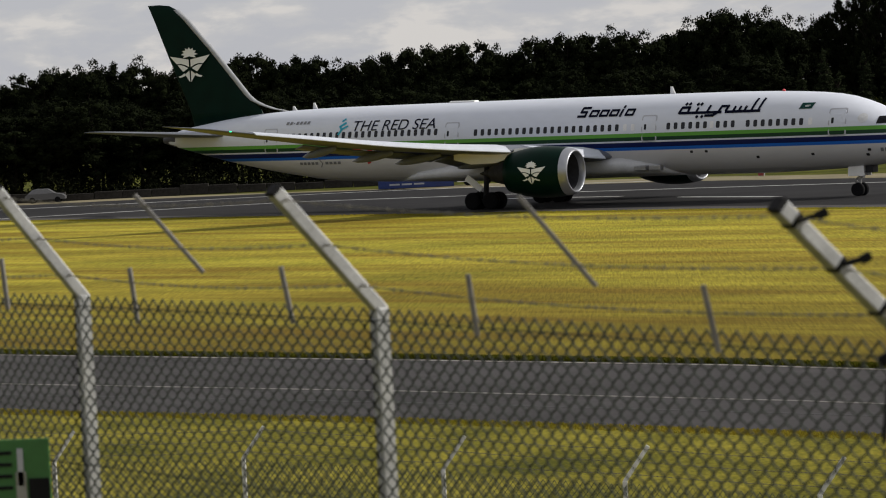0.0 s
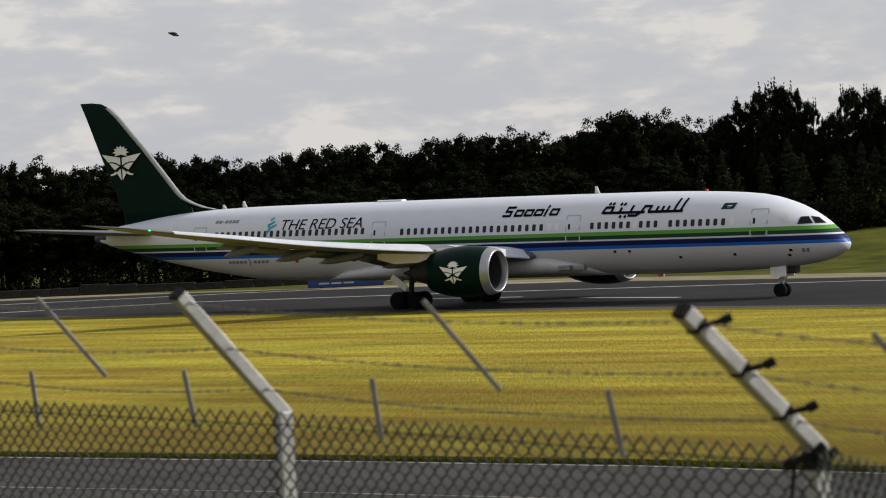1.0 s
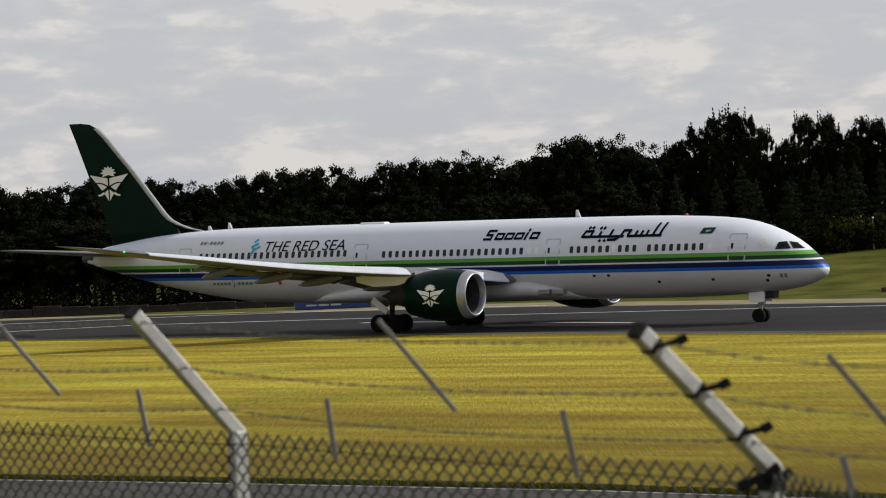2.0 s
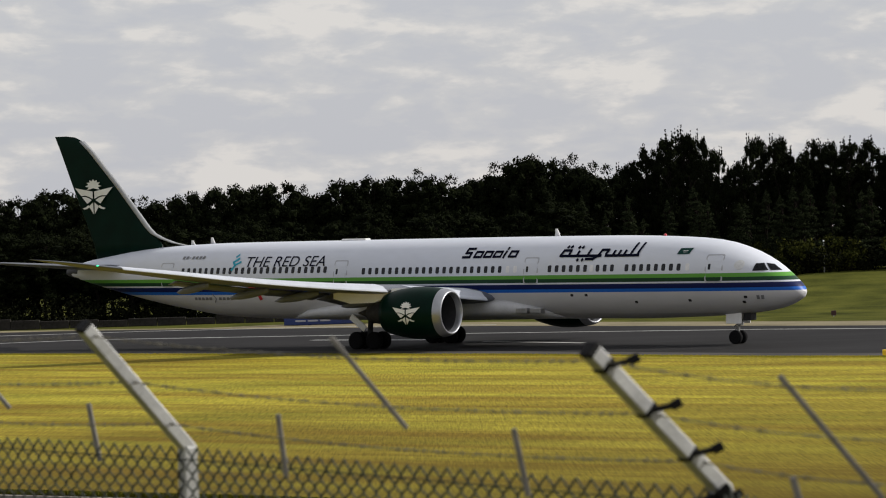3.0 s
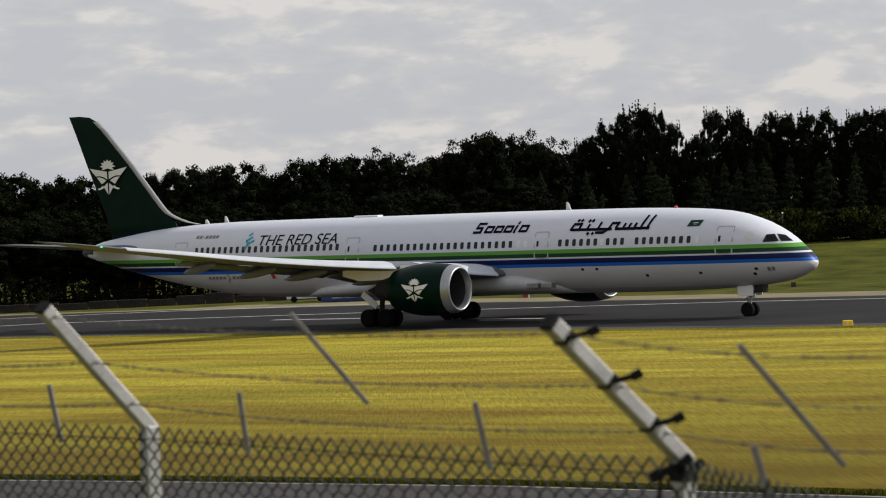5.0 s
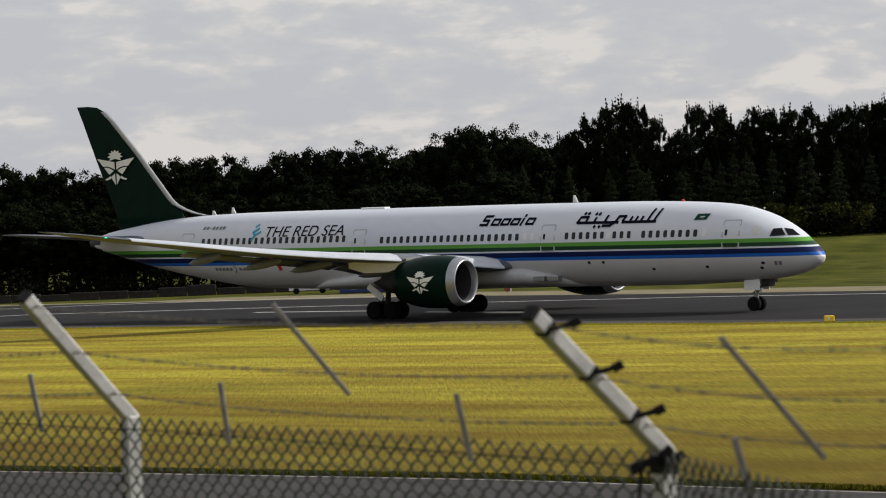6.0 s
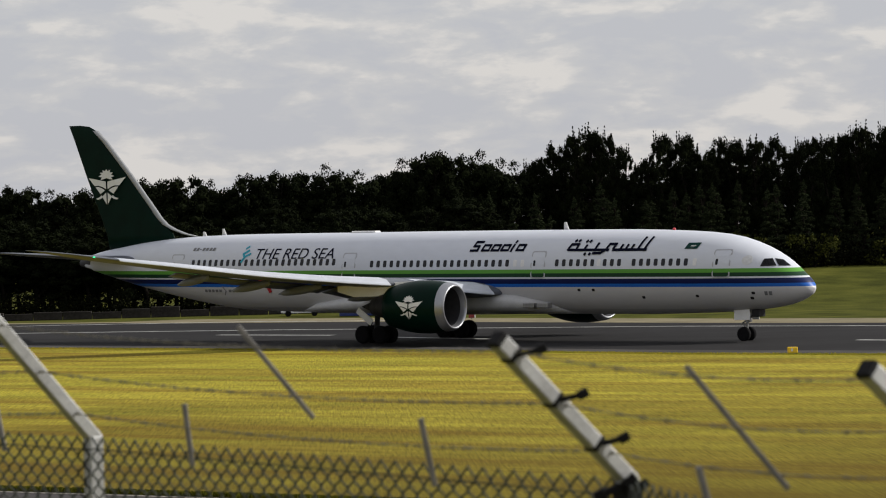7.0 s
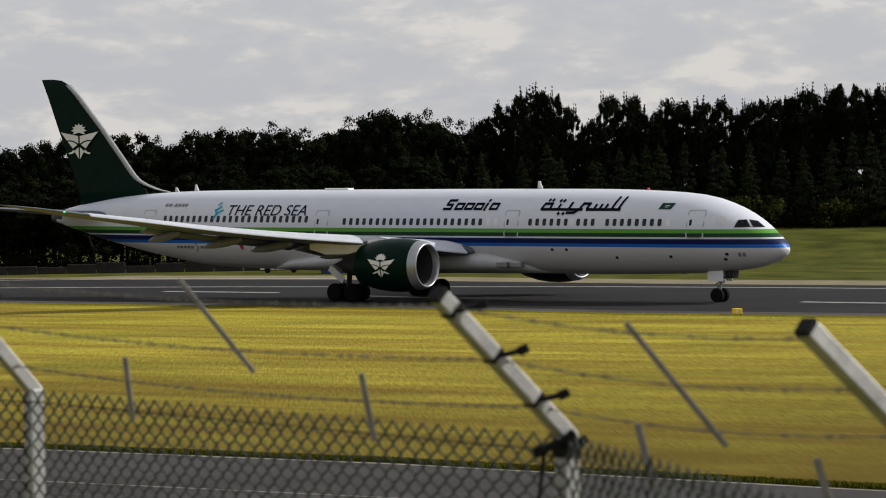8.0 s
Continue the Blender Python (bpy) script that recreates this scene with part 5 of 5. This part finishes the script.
def build_near_fence():
    fence = tagged(new("chain_link_fence"), "chain-link fence with cranked steel posts and barbed wire on the bank", "fence")

    along = Vector((0.57, -0.82, 0))                   # the run of the fence

    def post(x, y, tip, w, clips, z_knee=TOPZ):
        g = ground_z(x, y)
        bm = bmesh.new()
        tube_square(bm, (x, y, g - 0.1), (x, y, z_knee - 0.016), along, w * 1.05, w * 1.05)
        p = part("post", bm, GALV, fence, "weathered galvanised steel post")
        knee = Vector((x, y, z_knee - w * 0.35))
        tip = Vector(tip)
        bm = bmesh.new()
        tube_square(bm, knee - (tip - knee).normalized() * 0.016, tip, along, w * 0.94, w * 0.90)
        part("arm", bm, GALV, p, "cranked arm leaning outwards")
        bm = bmesh.new()
        way = (tip - knee).normalized()
        tube_square(bm, tip - way * 0.006, tip + way * 0.014, along, w * 0.98, w * 0.95)
        part("end_cap", bm, CLIP, p, "black end cap")
        for u in clips:
            c = knee.lerp(tip, u)
            bm = bmesh.new()
            tube_square(bm, c - way * 0.009, c + way * 0.009, along, w * 1.05, w * 1.02)
            bar(bm, c + Vector((0.02, -0.02, 0.0)), c + Vector((0.085, -0.02, 0.014)), 0.020, 0.016)
            bar(bm, c + Vector((0.068, -0.02, 0.008)), c + Vector((0.098, -0.02, 0.022)), 0.030, 0.026)
            part("wire_clip", bm, CLIP, p, "black strap clip")
        for u in ((0.2, 0.5, 0.8) if not clips else ()):
            c = knee.lerp(tip, u)
            bm = bmesh.new()
            tube_square(bm, c - way * 0.004, c + way * 0.004, along, w * 0.97, w * 0.93)
            part("tie", bm, DULL_METAL, p, "wire tie")
        return knee, tip

    heads = {}
    heads["far"] = post(*POSTS["far"], (-4.334, 14.380, 7.783), 0.054, ())
    heads["z"] = post(*POSTS["z"], (-2.653, 12.530, 7.740), 0.054, ())
    heads["a"] = post(*POSTS["a"], (-1.258, 10.780, 7.723), 0.054, ())
    heads["b"] = post(*POSTS["b"], (0.437, 8.280, 7.678), 0.051, (0.26, 0.58, 0.9))
    dk = (1.767, 8.000, 7.232)
    heads["d"] = post(dk[0], dk[1], (1.381, 7.780, 7.593), 0.056, (), dk[2])
    # black bracket at the corner post
    x, y = POSTS["b"]
    bm = bmesh.new()
    tube_square(bm, (x, y, TOPZ - 0.085), (x, y, TOPZ - 0.03), along, 0.066, 0.066)
    bar(bm, (x - 0.095, y - 0.05, TOPZ - 0.062), (x - 0.02, y - 0.04, TOPZ - 0.038), 0.026, 0.024)
    bar(bm, (x - 0.10, y - 0.05, TOPZ - 0.068), (x - 0.07, y - 0.05, TOPZ - 0.052), 0.036, 0.032)
    bar(bm, (x + 0.02, y - 0.05, TOPZ - 0.045), (x + 0.055, y - 0.05, TOPZ - 0.025), 0.026, 0.024)
    bar(bm, (x - 0.015, y - 0.055, TOPZ - 0.035), (x + 0.02, y - 0.055, TOPZ - 0.008), 0.03, 0.028)
    part("bracket", bm, CLIP, fence, "black corner bracket")
    bm = bmesh.new()
    tube(bm, (x - 0.07, y - 0.06, TOPZ - 0.06), (x - 0.10, y - 0.06, TOPZ - 0.30), 0.006, sides=8)
    part("strap", bm, CLIP, fence, "hanging black strap")
    order = [POSTS[k] for k in ("far", "z", "a", "b", "r")]
    for i, (p, q) in enumerate(zip(order, order[1:])):
        p, q = (p[0], p[1] - 0.05), (q[0], q[1] - 0.05)
        low = min(ground_z(*p), ground_z(*q)) + 0.03
        chain_link("mesh_panel", p, q, max(low, TOPZ - 1.5), TOPZ, 0.076, 0.064, 0.0043, fence, "woven wire mesh", hold=0.32)
        for dz in (0.06, 0.75):
            bm = bmesh.new()
            tube(bm, (*p, TOPZ - dz), (*q, TOPZ - dz - 0.004), 0.0026, sides=6)
            part("line_wire", bm, WIRE, fence, "straining wire")
    # three barbed strands from arm to arm
    for u in (0.2, 0.55, 0.93):
        pts = [heads[k][0].lerp(heads[k][1], u) for k in ("far", "z", "a", "b", "d")]
        barbed("barbed_wire", pts, fence, sag=0.03)
    # slim droppers that keep the strands apart
    for p, q in (((-1.955, 11.900, 7.707), (-1.693, 11.900, 7.380)), ((-0.335, 9.800, 7.693), (-0.093, 9.800, 7.383)), ((0.951, 8.200, 7.597), (1.227, 8.200, 7.249))):
        bm = bmesh.new()
        bar(bm, p, q, 0.022, 0.016)
        part("dropper", bm, DROPPER, fence, "slim grey wire dropper")
    for p, q in (((-2.725, 12.900, 7.432), (-2.708, 12.900, 7.207)), ((-2.077, 12.400, 7.389), (-2.054, 12.400, 7.151)), ((-1.345, 11.600, 7.406), (-1.307, 11.600, 7.179)), ((-0.547, 10.400, 7.409), (-0.524, 10.400, 7.190)), ((0.242, 9.200, 7.410), (0.281, 9.200, 7.199)), ((0.967, 8.100, 7.325), (1.014, 8.100, 7.138)), ((1.424, 7.900, 7.238), (1.460, 7.900, 7.111))):
        bm = bmesh.new()
        bar(bm, p, q, 0.026, 0.018)
        part("short_dropper", bm, DROPPER, fence, "short grey dropper above the mesh")
    # green notice tied to the mesh
    notice = tagged(new("notice"), "green notice board tied to the fence mesh", "sign")
    tl, br = Vector((-2.884, 12.600, 6.667)), Vector((-2.501, 12.600, 6.362))
    bm = bmesh.new()
    box(bm, (tl.x, tl.y - 0.012, br.z - 0.1), (br.x, tl.y + 0.004, tl.z), 0.004)
    part("panel", bm, material("matt green board", (0.035, 0.13, 0.03), 0.6, vary=0.15, scale=3), notice, "matt green panel")
    for k in range(4):
        bm = bmesh.new()
        z = tl.z - 0.05 - 0.05 * k
        box(bm, (tl.x + 0.03, tl.y - 0.02, z - 0.014), (tl.x + 0.22, tl.y - 0.013, z))
        part("text_bar", bm, CLIP, notice, "dark bar of text")
    for x0, x1, z0, z1, m in ((0.245, 0.27, 0.04, 0.2, SEAL), (0.235, 0.28, 0.14, 0.3, DULL_METAL), (0.29, 0.38, 0.17, 0.3, CLIP)):
        bm = bmesh.new()
        box(bm, (tl.x + x0, tl.y - 0.02, tl.z - z1), (tl.x + x1, tl.y - 0.013, tl.z - z0))
        part("printed_shape", bm, m, notice, "printed shape")


build_near_fence()


# ---- a bird that crosses ----
def build_bird():
    bird = tagged(new("bird"), "small dark bird in flight", "bird")
    rings = [[(x, r * math.cos(a), r * math.sin(a)) for a in np.linspace(0, 2 * math.pi, 10, endpoint=False)] for x, r in ((-0.16, 0.012), (-0.08, 0.035), (0.02, 0.05), (0.09, 0.035), (0.13, 0.022), (0.16, 0.004))]
    dark = material("dark brown feathers", (0.03, 0.027, 0.024), 0.8)
    loft("body", rings, dark, bird, "dark body")
    for sg in (-1, 1):
        rings = [[(x, sg * y, z), (x - c * 0.5, sg * y, z + 0.012), (x - c, sg * y, z), (x - c * 0.5, sg * y, z - 0.004)] for x, y, z, c in ((0.05, 0.02, 0.02, 0.12), (0.06, 0.15, 0.05, 0.10), (-0.03, 0.36, 0.01, 0.02))]
        loft("wing", rings, dark, bird, "swept wing")
    return bird


BIRD = build_bird()


# ---- longer grass where the mower does not reach ----
TAXI_TOP = ([-220, -22.3, -7.2, 3.2, 14.6, 60], [233, 103.7, 93.9, 86.8, 77, 40])
TAXI_LOW = ([-220, -18, -6.2, 4.8, 14, 55], [215, 83.2, 76.1, 68.5, 62, 32])


def build_fringe(seed, count, x0, x1, edge, side, deep, tall, mat, label):
    """Blades along a paved edge, thinning out and shorter away from it."""
    rng = np.random.default_rng(seed)
    x = x0 + (x1 - x0) * rng.random(count)
    off = deep * rng.random(count) ** 1.6
    y = np.interp(x, *edge) + side * (0.12 + off)
    foot = np.stack([x, y, np.zeros(count)], 1)
    turn = (rng.random(count) - 0.5) * 2.4
    across = np.stack([np.cos(turn), np.sin(turn), np.zeros(count)], 1) * (0.012 + 0.02 * rng.random(count))[:, None]
    high = tall * (0.4 + 0.9 * rng.random(count)) * (1 - 0.6 * off / deep)
    rise = np.stack([rng.normal(size=count) * 0.4, rng.normal(size=count) * 0.4, np.ones(count)], 1) * high[:, None]
    blades = np.stack([foot - across, foot - across * 0.3 + rise, foot + across * 0.3 + rise * 1.1, foot + across], 1).reshape(-1, 3)
    tagged(link("grass_fringe", crown_mesh("grass_fringe", blades, mat), None, None, "", False), label, "grass", kind="stuff")


build_fringe(9, 34000, -30, 24, TAXI_TOP, 1, 1.6, 0.13, FRINGE, "longer dark green grass along the taxiway edge")
build_fringe(10, 16000, -26, 22, TAXI_LOW, -1, 1.0, 0.07, DRY_TUFT, "short dry grass along the taxiway edge")
build_fringe(11, 26000, -60, 45, ([a for a, _ in NEAR], [b for _, b in NEAR]), -1, 1.4, 0.10, TUFT, "yellow-green grass along the runway edge")


def motions():
    rows = [
        (0, pose(21.30, 210.60, -0.10, 0, 0.516, -29.24)),
        (0.2, pose(21.59, 210.27, -0.10, 0, 0.516, -29.63)),
        (0.3, pose(21.73, 210.11, -0.10, 0, 0.516, -29.82)),
        (0.5, pose(22.02, 209.77, -0.10, 0, 0.516, -30.20)),
        (1, pose(22.74, 208.93, -0.10, 0, 0.516, -31.17)),
        (1.5, pose(23.52, 208.10, -0.10, 0, 0.516, -32.15)),
        (1.7, pose(23.83, 207.76, -0.10, 0, 0.516, -32.54)),
        (2.8, pose(25.59, 205.65, -0.10, 0, 0.516, -34.62)),
        (3, pose(25.92, 205.28, -0.10, 0, 0.516, -34.93)),
        (3.5, pose(26.76, 204.35, -0.10, 0, 0.516, -35.64)),
        (4, pose(27.54, 203.53, -0.10, 0, 0.516, -36.25)),
        (4.5, pose(28.29, 202.78, -0.10, 0, 0.516, -36.79)),
        (6, pose(30.60, 200.96, -0.10, 0, 0.516, -38.00)),
        (6.5, pose(31.38, 200.43, -0.10, 0, 0.516, -38.37)),
        (7, pose(32.21, 199.79, -0.10, 0, 0.516, -38.69)),
        (7.5, pose(33.06, 199.07, -0.10, 0, 0.516, -38.99)),
        (8, pose(33.92, 198.36, -0.10, 0, 0.516, -39.32)),
    ]
    walk(AIRLINER, rows)
    speed = 1.95
    for wheel, r in WHEELS:
        x, y, z = wheel.location
        walk(wheel, [(0.25 * k, pose(x, y, z, 0, math.degrees(speed * 0.25 * k / r), 0)) for k in range(33)])

    walk(LORRY, [(0.0, pose(-24.2, 291, 0)), (1.5, pose(-19.8, 291, 0)), (3.5, pose(-12.4, 291, 0)), (4.5, pose(-8.7, 291, 0)), (6.5, pose(-1.6, 291, 0)), (8.0, pose(3.6, 291, 0))])
    walk(CAR, [(0.0, pose(-18.9, 296, 0)), (1.5, pose(-16.0, 296, 0)), (3.5, pose(-10.7, 296, 0)), (4.5, pose(-9.1, 296, 0)), (6.5, pose(-5.0, 296, 0)), (8.0, pose(-0.2, 296, 0))])
    walk(BIRD, [(0.0, pose(-15.9, 80, 17.4, 0, 15, 0)), (1.0, pose(-9.14, 80, 12.82, 0, 18, -5)), (1.5, pose(-5.75, 80, 10.48, 0, 15, 5)), (2.0, pose(-2.8, 86, 8.9, 0, 10, 40)), (2.4, pose(4, 150, 6.5, 0, 5, 70)), (2.8, pose(12, 262, 4, 0, 0, 80)), (4.0, pose(18, 332, 3, 0, 0, 80)), (8.0, pose(19, 344, 3, 0, 0, 80))])


motions()
